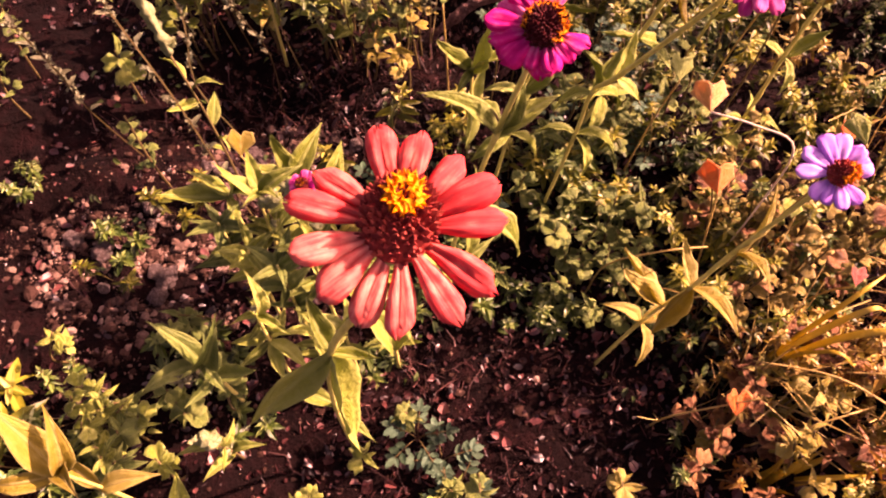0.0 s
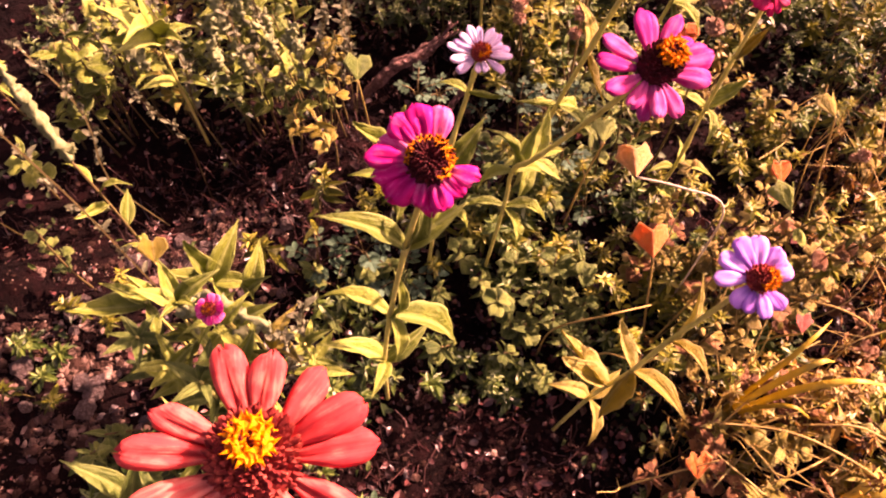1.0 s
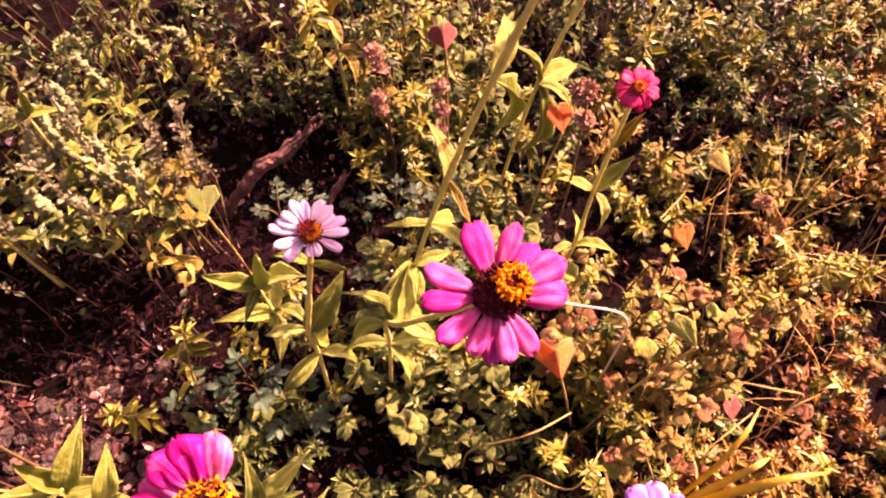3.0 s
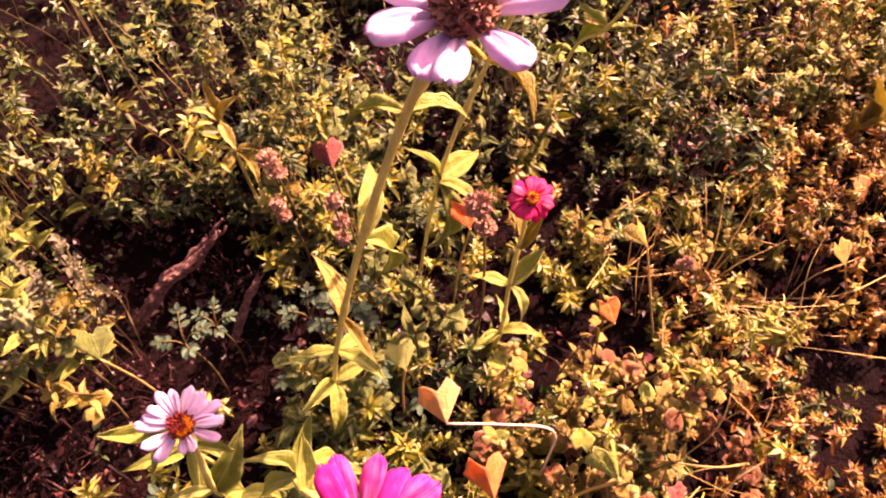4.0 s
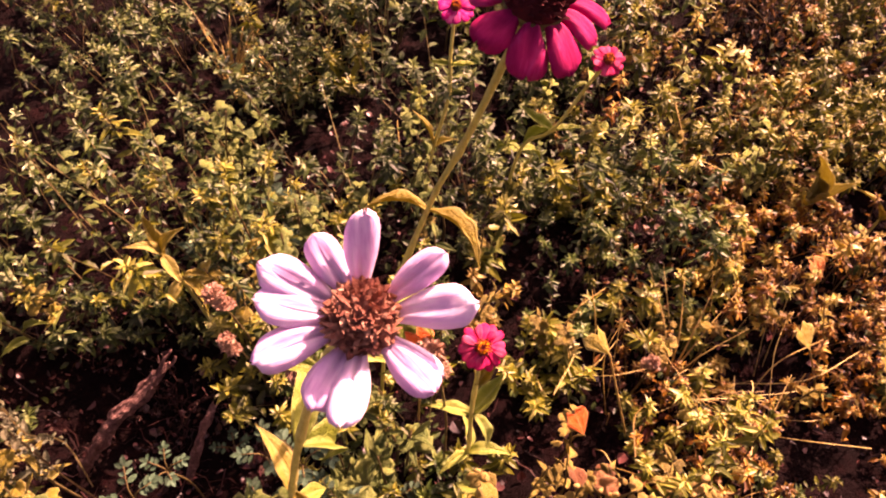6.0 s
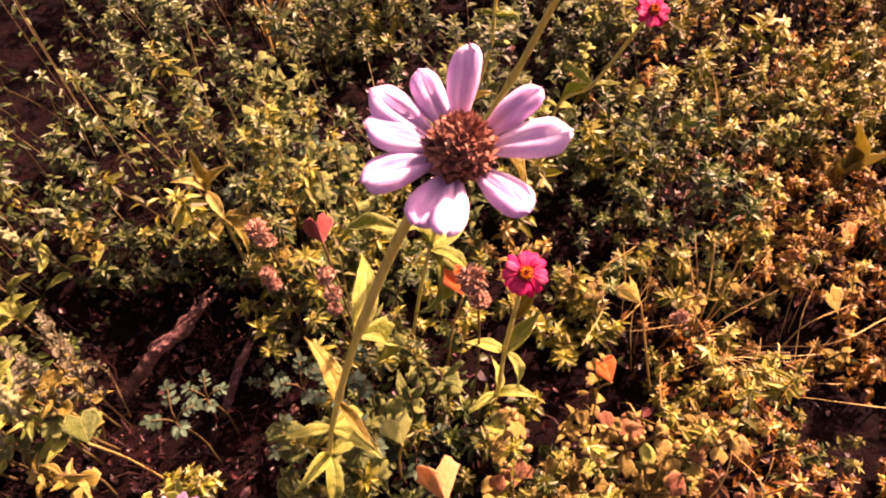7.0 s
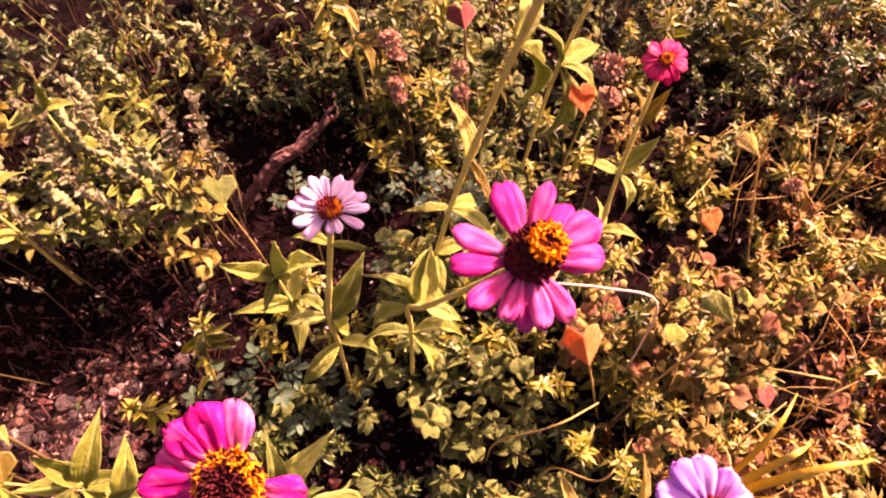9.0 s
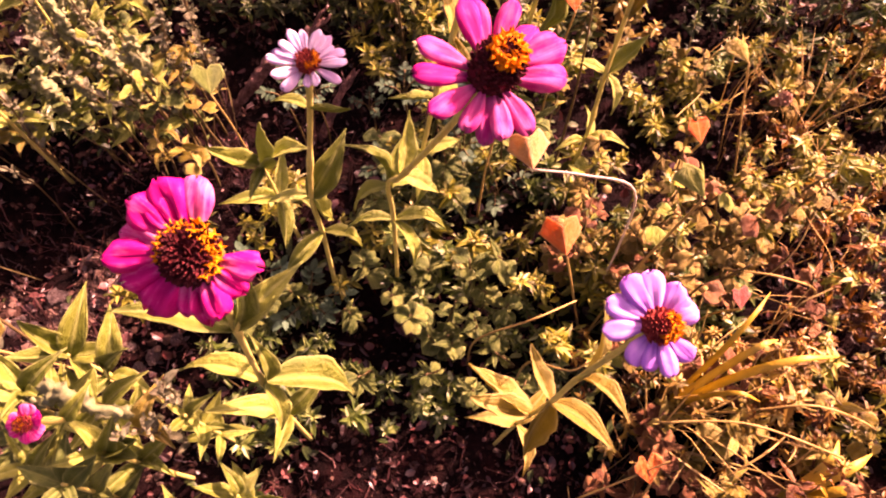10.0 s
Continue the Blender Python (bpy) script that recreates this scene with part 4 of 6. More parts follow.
def stalked_leaf(label, point, tip, size, foot, mat, fold, up=(0.30, -0.36, 0.88), seed=1, stalk=M_STRAW, radius=0.0011, knee=None):
    """One lobed leaf, its point at the stalk's end, the stalk rising from the foot."""
    root = new("mallow_leaf")
    g = Vector(on_ground(*foot))
    root.location = g
    tagged(root, label, "leaf", "lobed leaves on stalks")
    p = Vector(point)
    mid = g.lerp(p, 0.55) + Vector((0.0, 0.004, 0.006))
    bends = [Vector(k) - g for k in knee] if knee else [mid - g]
    v, f = tube(smooth_line([g - g] + bends + [p - g], 6), radius * 1.2, radius, 6, 0.1)
    part("stalk", mesh_of("stalk", v, f, stalk), root)
    way = ((Vector(tip) - p).normalized() * 0.45 + Vector((0.1, 0.88, 0.46))).normalized() * size
    part("blade", heart_mesh("blade", fold, -0.08, seed, mat), root, "", lay(p - g, p - g + way, up))
    return root


stalked_leaf("folded orange-red heart-shaped leaf on a thin stalk", (0.279, 0.352, 0.255), (0.279, 0.378, 0.285), 0.038, (0.33, 0.35), M_ORANGE, -0.8, (-0.15, -0.45, 0.88), seed=1)
stalked_leaf("large orange and cream heart-shaped leaf on a white stalk", (0.262, 0.412, 0.312), (0.262, 0.445, 0.345), 0.036, (0.352, 0.372), M_PEACH, -0.8, (-0.15, -0.45, 0.88), seed=2, radius=0.0010, stalk=M_PALESTALK, knee=((0.348, 0.371, 0.20), (0.338, 0.374, 0.305), (0.300, 0.393, 0.316)))
stalked_leaf("small dry orange leaf low among the weeds", (0.487, 0.470, 0.175), (0.482, 0.50, 0.20), 0.032, (0.50, 0.49), M_ORANGE, 0.2, seed=3)
stalked_leaf("orange lobed leaf beside the hot-pink zinnia", (0.360, 0.575, 0.30), (0.355, 0.60, 0.33), 0.034, (0.355, 0.60), M_ORANGE, 0.3, seed=4)
stalked_leaf("pinkish-red folded leaf on a reddish stalk", (0.254, 0.625, 0.395), (0.252, 0.655, 0.43), 0.027, (0.27, 0.65), M_REDLEAF, -0.8, (-0.15, -0.45, 0.88), seed=5, stalk=M_WEEDSTEM)
stalked_leaf("bright yellow notched leaf on a curved stalk", (0.536, 0.513, 0.24), (0.520, 0.535, 0.265), 0.032, (0.57, 0.46), M_ZYELLOW, -0.6, seed=6)
stalked_leaf("olive-green folded leaf standing above dry weeds", (0.338, 0.312, 0.40), (0.345, 0.335, 0.43), 0.026, (0.335, 0.34), M_ZLEAF, -0.9, seed=7)
stalked_leaf("green lobed mallow leaf in the weeds", (0.0, 0.612, 0.255), (0.002, 0.645, 0.28), 0.034, (0.01, 0.62), M_ZGREEN, 0.3, seed=8)
stalked_leaf("bright orange leaf low in dry stems", (0.318, 0.160, 0.11), (0.323, 0.185, 0.135), 0.034, (0.30, 0.12), M_ORANGE, 0.15, seed=9)
stalked_leaf("yellow lobed leaf in the dry margin", (0.79, 0.432, 0.14), (0.782, 0.46, 0.17), 0.036, (0.82, 0.39), M_ZYELLOW, 0.3, seed=10)
stalked_leaf("dull orange leaf at the dry margin", (0.855, 0.49, 0.16), (0.852, 0.52, 0.19), 0.034, (0.86, 0.52), M_ORANGE, 0.3, seed=11)
stalked_leaf("yellow-green broad leaf at the dry margin", (0.845, 0.352, 0.15), (0.82, 0.372, 0.17), 0.042, (0.87, 0.33), M_ZYELLOW, 0.2, seed=12)
stalked_leaf("small orange leaf hanging on a weed stalk", (-0.214, 0.405, 0.245), (-0.218, 0.425, 0.28), 0.03, (-0.16, 0.40), M_ZYELLOW, 0.5, seed=13)
stalked_leaf("green rounded mallow leaf in the shade", (0.252, 0.478, 0.28), (0.256, 0.505, 0.30), 0.03, (0.25, 0.51), M_ZGREEN, 0.15, seed=14)
stalked_leaf("small red dry leaf in the straw", (0.445, 0.285, 0.175), (0.45, 0.31, 0.195), 0.024, (0.44, 0.31), M_REDLEAF, 0.3, seed=15)


# ---- weeds, litter and clods ----
class Leaves:
    """Collects many small blades, stalks and grains into one mesh."""

    def __init__(self):
        self.rows, self.verts, self.faces, self.slots, self.kinds = [], [], [], [], []

    def leaf(self, base, way, nrm, L, W, fold=0.25, sag=0.15, slot=0):
        self.kinds.append(slot)
        self.rows.append((*base, *way, *nrm, L, W, fold, sag))

    def stalk(self, pts, r, slot=1):
        n = len(self.verts)
        for p in pts:
            for a in (0.0, 2.094, 4.189):
                self.verts.append((p[0] + r * math.cos(a), p[1] + r * math.sin(a), p[2] + r * 0.4 * math.sin(a * 2)))
        for i in range(len(pts) - 1):
            for q in range(3):
                q2 = (q + 1) % 3
                self.faces.append((n + i * 3 + q, n + i * 3 + q2, n + i * 3 + 3 + q2, n + i * 3 + 3 + q))
                self.slots.append(slot)

    def build(self, name, *mats):
        R = np.array(self.rows, dtype=float)
        verts, faces, slots = list(self.verts), list(self.faces), list(self.slots)
        if len(R):
            b, w, n = R[:, 0:3], R[:, 3:6], R[:, 6:9]
            w = w / np.linalg.norm(w, axis=1)[:, None]
            n = n - w * (n * w).sum(1)[:, None]
            n = n / (np.linalg.norm(n, axis=1)[:, None] + 1e-9)
            s = np.cross(n, w)
            L, W, fo, sg = R[:, 9:10], R[:, 10:11], R[:, 11:12], R[:, 12:13]
            cols = []
            for x, y in ((0, 0), (0.34, 1), (0.38, 0), (0.34, -1), (0.74, 0.8), (0.78, 0), (0.74, -0.8), (1, 0)):
                cols.append(b + w * L * x + s * W * 0.5 * y + n * (fo * W * 0.5 * abs(y) - sg * L * x * x))
            V = np.stack(cols, 1).reshape(-1, 3)
            o = len(verts)
            verts += V.tolist()
            T = ((0, 2, 1), (0, 3, 2), (1, 2, 5, 4), (2, 3, 6, 5), (4, 5, 7), (5, 6, 7))
            for i in range(len(R)):
                c = o + i * 8
                faces += [tuple(c + q for q in t) for t in T]
            slots += [k for k in self.kinds for _ in range(6)]
        me = bpy.data.meshes.new(name)
        me.from_pydata(verts, [], faces)
        for m in mats:
            me.materials.append(m)
        me.polygons.foreach_set("material_index", slots)
        me.update()
        return new(name, me)


def rnd_unit(rng):
    a, z = rng.uniform(0, 6.2832), rng.uniform(-1, 1)
    r = math.sqrt(1 - z * z)
    return Vector((r * math.cos(a), r * math.sin(a), z))


def seed_spike(batch, rng, base, way, length, grain):
    """A knobbly spike of small grains, pale and fuzzy."""
    n = int(length / grain * 5)
    for i in range(n):
        s = i / n
        p = Vector(base) + Vector(way) * length * s + rnd_unit(rng) * grain * (0.9 - 0.5 * s)
        d = rnd_unit(rng) + Vector((0, 0, 0.4))
        batch.leaf(p, d, rnd_unit(rng), grain * rng.uniform(0.8, 1.5), grain * 0.8, 0.4, 0.1)


GAPS = ((0.06, 0.77, 0.13, 0.11), (-0.20, 0.60, 0.19, 0.10), (0.13, 0.66, 0.10, 0.075), (0.05, 0.98, 0.05, 0.05), (0.02, 1.10, 0.06, 0.05),
        (0.505, 1.05, 0.06, 0.08), (0.73, 0.30, 0.11, 0.075), (0.44, 0.60, 0.045, 0.085), (0.52, 0.50, 0.042, 0.055), (0.45, 1.02, 0.06, 0.06), (0.56, 0.66, 0.06, 0.05), (0.35, 0.66, 0.03, 0.06), (0.60, 0.56, 0.03, 0.05), (0.43, 0.78, 0.05, 0.04), (0.64, 0.75, 0.05, 0.04), (0.33, 0.47, 0.03, 0.03), (0.11, 1.15, 0.09, 0.05))


def cover(x, y):
    """How much of the soil the weeds hide, from 0 to 1."""
    c = 0.95
    if y < 0.60:
        left = smoothstep(0.02, -0.08, x)
        c = c * (1 - left) + left * (0.06 if y > 0.26 else 0.28)
        mid = smoothstep(-0.12, -0.02, x) * smoothstep(0.32, 0.24, x)
        c = c * (1 - mid) + mid * (0.05 if y < 0.30 else 0.58)
    elif y < 0.80:
        c *= 1 - 0.86 * smoothstep(-0.08, -0.16, x)
    c *= 1 - 0.2 * smoothstep(0.95, 1.1, y) * smoothstep(0.7, 0.4, x)
    for cx, cy, rx, ry in GAPS:
        d = ((x - cx) / rx) ** 2 + ((y - cy) / ry) ** 2
        c *= 1 - 0.96 * math.exp(-d ** 2)
    n = noise.noise((x * 9.0, y * 9.0, 3.3)) + 0.6 * noise.noise((x * 16.0, y * 16.0, 8.8))
    return c * smoothstep(-0.34, 0.02, n + 0.2 * c - 0.05 - 0.22 * smoothstep(0.82, 0.95, y) * smoothstep(0.75, 0.5, x))


def furrow(x, y):
    """The open furrow with the fallen stalk."""
    return ((x - 0.06) / 0.135) ** 2 + ((y - 0.77) / 0.115) ** 2 < 1.0 or (-0.02 < x < 0.17 and 0.60 < y < 0.8)


rng = random.Random(7)
olive, green, dull, rust, tan, spikes, straw, litter = (Leaves() for _ in range(8))


def clump(batch, x, y, h, n, size, ratio, sag, crown, low):
    """A few upright sprigs from one root: sparse leaves below, each ending in a crowded tuft of curled leaves."""
    for i in range(n):
        a = 6.2832 * i / n + rng.uniform(-0.6, 0.6)
        r = rng.uniform(0.15, 1.0)
        g = Vector((x + 0.010 * math.cos(a), y + 0.010 * math.sin(a), ground_z(x, y) - 0.004))
        hh = h * (1.15 - 0.4 * r) * rng.uniform(0.65, 1.25)
        out = Vector((math.cos(a), math.sin(a), 0)) * (0.010 + h * 0.42 * r)
        pts = [g, g + Vector((0, 0, hh * 0.45)) + out * 0.35, g + Vector((0, 0, hh * 0.8)) + out * 0.75, g + Vector((0, 0, hh)) + out]
        batch.stalk(pts, 0.0008)
        b = rng.uniform(0, 6.28)
        for q in range(low):
            s = 0.30 + 0.42 * (q + rng.random()) / low
            b += 2.2 + rng.uniform(-0.5, 0.5)
            k = min(2, int(s * 3))
            way = Vector((math.cos(b), math.sin(b), rng.uniform(-0.2, 0.7)))
            L = size * rng.uniform(0.9, 1.5)
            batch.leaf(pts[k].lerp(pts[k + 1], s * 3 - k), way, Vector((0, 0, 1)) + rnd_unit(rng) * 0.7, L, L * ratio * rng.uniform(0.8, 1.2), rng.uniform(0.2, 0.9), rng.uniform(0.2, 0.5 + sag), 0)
        axis_way = (pts[3] - pts[2]).normalized()
        big = rng.uniform(0.8, 1.25)
        depth = min(0.42 * hh, size * 2.2 * big)
        for q in range(crown):
            s = q / crown
            b += 2.4 + rng.uniform(-0.2, 0.2)
            p = pts[3] - axis_way * depth * (1 - s)
            tilt = 0.05 + 1.9 * s * s + rng.uniform(-0.2, 0.35)
            way = Vector((math.cos(b), math.sin(b), tilt)) + rnd_unit(rng) * 0.3
            nrm = Vector((-math.cos(b) * tilt, -math.sin(b) * tilt, 1)) + rnd_unit(rng) * 0.75
            L = size * big * (1.35 - 0.75 * s) * rng.uniform(0.75, 1.2)
            # slot 2, the paler copy, paints sunlight on most upper crown leaves
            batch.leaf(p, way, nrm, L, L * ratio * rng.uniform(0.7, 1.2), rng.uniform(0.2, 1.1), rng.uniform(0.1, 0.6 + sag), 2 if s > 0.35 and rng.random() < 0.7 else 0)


step = 0.040
yy = -0.05
while yy < 1.75:
    xx = -0.75
    while xx < 1.6:
        x, y = xx + rng.uniform(-0.5, 0.5) * step, yy + rng.uniform(-0.5, 0.5) * step
        xx += step
        # beyond the bed's seen part
        if y > 1.15 + 0.6 * smoothstep(1.5, 0.1, x) or x < -0.45 - 0.35 * y or x > 0.75 + 0.9 * y:
            continue
        if rng.random() > cover(x, y) or furrow(x, y) or (x < 0.02 and 0.6 < y < 0.95 and rng.random() < 0.6) or (-0.24 < x < 0.0 and 0.42 < y < 0.655 and rng.random() < 0.85):
            continue
        dry = smoothstep(0.38 + 0.16 * smoothstep(0.45, 0.65, y) + 0.36 * smoothstep(0.62, 0.9, y) - 0.20 * smoothstep(0.35, 0.2, y), 0.80 + 0.12 * smoothstep(0.45, 0.65, y) + 0.30 * smoothstep(0.62, 0.9, y) - 0.38 * smoothstep(0.35, 0.2, y), x + 0.25 * noise.noise((x * 5, y * 5, 9.1))) * smoothstep(1.35, 0.85, y)
        band = smoothstep(0.0, 0.3, noise.noise((x * 3.1 + 2, y * 3.1, 5.0)) + 0.1)
        near = smoothstep(0.56, 0.40, y) * smoothstep(0.34, 0.26, x)
        leftback = smoothstep(0.12, -0.05, x) * smoothstep(0.5, 0.7, y)
        top = 0.105 + 0.105 * noise.noise((x * 9.5, y * 9.5, 2.0)) + 0.06 * leftback + 0.04 * smoothstep(0.7, 0.95, y)
        top *= 1 - 0.45 * math.exp(-((x - 0.08) / 0.12) ** 2 - ((y - 0.60) / 0.09) ** 2)
        top += 0.045 * smoothstep(0.8, 0.95, y) + 0.06 * math.exp(-((x - 0.28) / 0.1) ** 2 - ((y - 0.86) / 0.09) ** 2)
        top -= 0.045 * math.exp(-((x - 0.43) / 0.11) ** 2 - ((y - 0.19) / 0.10) ** 2)
        top += 0.03 * math.exp(-((x - 0.35) / 0.09) ** 2 - ((y - 0.36) / 0.12) ** 2)
        h = max(0.03, top * rng.uniform(0.35, 1.5))
        if y > 0.8 and rng.random() < 0.40:
            continue
        if x < -0.16 and y > 0.80 and rng.random() < 0.6:
            continue
        pick = rng.random()
        if x < -0.08 and y > 0.84:
            pick = 0.70 + 0.15 * pick
        n = rng.randint(2, 4)
        if near < 0.5 and pick < 0.02 + 0.05 * smoothstep(0.5, 0.3, y) + 0.12 * smoothstep(0.3, 0.45, x) * smoothstep(0.6, 0.5, y) + 0.55 * dry * (0.25 + band):
            clump(rust, x, y, h * 0.72, n + 2, rng.choice((0.006, 0.008)), 0.42, 0.9, 28, 6)
        elif x > 0.3 and pick > 0.985 - 0.13 * dry - 0.14 * smoothstep(0.38, 0.45, x) * smoothstep(0.34, 0.26, y):
            clump(tan, x, y, h * 0.85, n + 2, rng.choice((0.008, 0.010)), 0.45, 0.5, 22, 5)
        elif leftback > 0.3 and pick > 0.30:
            clump(dull, x, y, h, n, 0.011, 0.40, 0.15, 16, 6)
        elif pick > 0.66 + 0.22 * dry - 0.42 * smoothstep(0.70, 0.85, y) * smoothstep(0.95, 0.65, x) or (near > 0.5 and pick > 0.1):
            clump(dull if y > 0.70 and x < 0.85 else green, x, y, h * (0.5 if near > 0.5 else 0.9), n + 1, rng.choice((0.010, 0.014)), 0.38, 0.15, 22, 6)
        else:
            if dry > 0.5:
                clump(olive, x, y, h, n + 2, rng.choice((0.007, 0.009, 0.011)), 0.44, 0.9, 28, 6)
            else:
                clump(olive, x, y, h, n, rng.choice((0.010, 0.012, 0.014, 0.018)), 0.36, 0.25, 22, 7)
        if rng.random() < 0.04 + 0.10 * dry:
            g = Vector((x, y, ground_z(x, y)))
            e = Vector((rng.uniform(-1, 1), rng.uniform(-1, 1), 0.9)).normalized() * rng.uniform(0.06, 0.15)
            straw.stalk([g, g + e * 0.5 + Vector((0, 0, 0.012)), g + e], rng.uniform(0.0005, 0.0011), 0)
    yy += step

# the bed goes on, more coarsely, round the part that is walked past
for i in range(2600):
    a, far = rng.uniform(0, 6.2832), 0.55 + 2.2 * rng.random() ** 1.1
    x, y = 0.35 + far * math.cos(a), 0.65 + far * math.sin(a)
    inside = not (y > 1.15 + 0.6 * smoothstep(1.5, 0.1, x) or x < -0.45 - 0.35 * y or x > 0.75 + 0.9 * y) and -0.05 < y < 1.75 and -0.75 < x < 1.6
    if inside or math.hypot(x - 0.1, y + 0.15) < 0.35:
        continue
    clump(rng.choice((rust, olive, olive, dull)), x, y, rng.uniform(0.06, 0.18), 3, 0.026, 0.42, 0.3, 9, 3)

# small dark leaves added close to the soil, standing in for shade under the weeds
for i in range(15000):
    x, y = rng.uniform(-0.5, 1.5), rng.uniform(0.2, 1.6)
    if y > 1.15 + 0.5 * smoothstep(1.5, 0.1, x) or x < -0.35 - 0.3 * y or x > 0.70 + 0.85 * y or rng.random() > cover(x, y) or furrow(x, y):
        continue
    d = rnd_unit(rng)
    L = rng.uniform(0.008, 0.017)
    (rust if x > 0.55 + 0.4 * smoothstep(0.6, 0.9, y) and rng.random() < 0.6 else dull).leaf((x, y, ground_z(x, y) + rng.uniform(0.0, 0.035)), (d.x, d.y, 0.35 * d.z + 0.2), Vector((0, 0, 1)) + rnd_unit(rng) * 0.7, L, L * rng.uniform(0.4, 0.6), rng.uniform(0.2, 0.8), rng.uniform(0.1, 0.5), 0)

# knobbly seed spikes that stand clear on the left
for bx, by, tx, ty, tz in ((-0.22, 0.43, -0.30, 0.53, 0.35), (-0.43, 0.54, -0.47, 0.53, 0.32), (-0.29, 0.60, -0.31, 0.61, 0.36), (-0.24, 0.62, -0.27, 0.62, 0.33), (-0.19, 0.66, -0.20, 0.67, 0.32), (-0.10, 0.68, -0.11, 0.69, 0.31), (-0.06, 0.70, -0.05, 0.71, 0.30), (-0.02, 0.72, -0.01, 0.74, 0.29), (-0.14, 0.74, -0.15, 0.75, 0.33), (-0.30, 0.72, -0.33, 0.74, 0.33), (-0.11, 0.33, -0.085, 0.285, 0.33), (-0.13, 0.34, -0.065, 0.30, 0.30), (-0.30, 0.20, -0.24, 0.15, 0.20)):
    for rep in range(2 if by > 0.69 else 1):
        jx, jy = rng.uniform(-0.015, 0.015), rng.uniform(-0.015, 0.015)
        b = Vector((bx + jx, by + jy, ground_z(bx, by) - 0.005))
        t = Vector((tx + jx * 2, ty + jy * 2, tz - rep * 0.03))
        pts = smooth_line([b, b.lerp(t, 0.35) + Vector((rng.uniform(-0.02, 0.02), rng.uniform(-0.01, 0.02), 0.01)), b.lerp(t, 0.7) + Vector((rng.uniform(-0.012, 0.012), 0, 0)), t], 3)
        spikes.stalk(pts, 0.0011)
        for s in range(3, len(pts)):
            d = rnd_unit(rng)
            spikes.leaf(pts[s], (d.x, d.y, 0.5), (0, 0, 1), 0.016, 0.007, 0.3, 0.2)
        for s in range(4, len(pts)):
            seed_spike(spikes, rng, pts[s] - Vector((0, 0, 0.008)), (rng.uniform(-0.5, 0.5), rng.uniform(-0.5, 0.5), 0.9), 0.020, 0.0046)

# fallen leaves and crumbs on open soil
for i in range(6500):
    x, y = rng.uniform(-0.7, 1.1), rng.uniform(0.0, 1.1)
    if i % 3 == 0:
        x, y = rng.uniform(-0.3, 0.35), rng.uniform(0.05, 0.6)
    g = ground_z(x, y) + 0.002
    d = rnd_unit(rng)
    L = rng.uniform(0.003, 0.008) + 0.012 * rng.random() ** 3
    wide = rng.uniform(0.4, 0.85)
    if i % 6 == 0:
        L, wide = L * 1.3, rng.uniform(0.10, 0.22)
    litter.leaf((x, y, g), (d.x, d.y, abs(d.z) * 0.7), (0, 0, 1) if i % 2 else rnd_unit(rng), L, L * wide, rng.uniform(0, 1.2), rng.uniform(-0.4, 0.6))
# dry grass and straw on the right
for i in range(130):
    cx, cy = rng.choice(((0.33, 0.22), (0.42, 0.20), (0.48, 0.30), (0.38, 0.30), (0.62, 0.42), (0.72, 0.45), (0.85, 0.8), (0.56, 0.55)))
    x, y = rng.gauss(cx, 0.05), rng.gauss(cy, 0.045)
    g = Vector((x, y, ground_z(x, y)))
    d = Vector((rng.uniform(-0.4, 1.0), rng.uniform(-0.6, 0.5), rng.uniform(0.15, 0.9))).normalized() * rng.uniform(0.06, 0.17)
    side = Vector((-d.y, d.x, 0)) * rng.uniform(-0.25, 0.25)
    straw.stalk(smooth_line([g, g + d * 0.5 + side + Vector((0, 0, 0.014)), g + d + Vector((0, 0, -0.012))], 4), rng.uniform(0.0004, 0.0008), 0)

# thin dead twigs that lie about on the soil
twigs = Leaves()
for i in range(260):
    x, y = rng.uniform(-0.5, 0.75), rng.uniform(0.02, 0.98)
    a, L = rng.uniform(0, 6.2832), rng.uniform(0.012, 0.05)
    line = []
    for k in range(4):
        px, py = x + math.cos(a) * L * k / 3, y + math.sin(a) * L * k / 3
        line.append(Vector((px, py, ground_z(px, py) + 0.002 + rng.uniform(0, 0.010))))
        a += rng.uniform(-0.35, 0.35)
    twigs.stalk(line, rng.uniform(0.0004, 0.0011), 0)
# dead stubble that still stands
for i in range(190):
    if i % 4 == 0:
        x, y = rng.gauss(0.08, 0.10), rng.gauss(0.72, 0.09)
    elif i % 4 == 1:
        x, y = rng.uniform(-0.12, 0.32), rng.uniform(0.03, 0.28)
    else:
        x, y = rng.gauss(-0.24, 0.12), rng.gauss(0.57, 0.08)
    for q in range(rng.randint(3, 6)):
        g = Vector((x + rng.uniform(-0.01, 0.01), y + rng.uniform(-0.01, 0.01), ground_z(x, y) - 0.003))
        e = Vector((rng.uniform(-0.8, 0.8), rng.uniform(-0.8, 0.8), 1.0)).normalized() * rng.uniform(0.015, 0.055)
        bend = Vector((rng.uniform(-0.008, 0.008), rng.uniform(-0.008, 0.008), 0))
        twigs.stalk([g, g + e * 0.5 + bend, g + e], rng.uniform(0.0005, 0.0010), 0)
        d = rnd_unit(rng)
        twigs.leaf(g + e * rng.uniform(0.3, 1.0), (d.x, d.y, d.z * 0.6), rnd_unit(rng), rng.uniform(0.005, 0.010), rng.uniform(0.0015, 0.004), rng.uniform(0.3, 1.0), rng.uniform(0.2, 0.8), 1)
tagged(twigs.build("dead_twigs", M_TWIG, M_LITTER), "thin dead reddish-brown twigs lying on the soil", "twigs", kind="stuff")

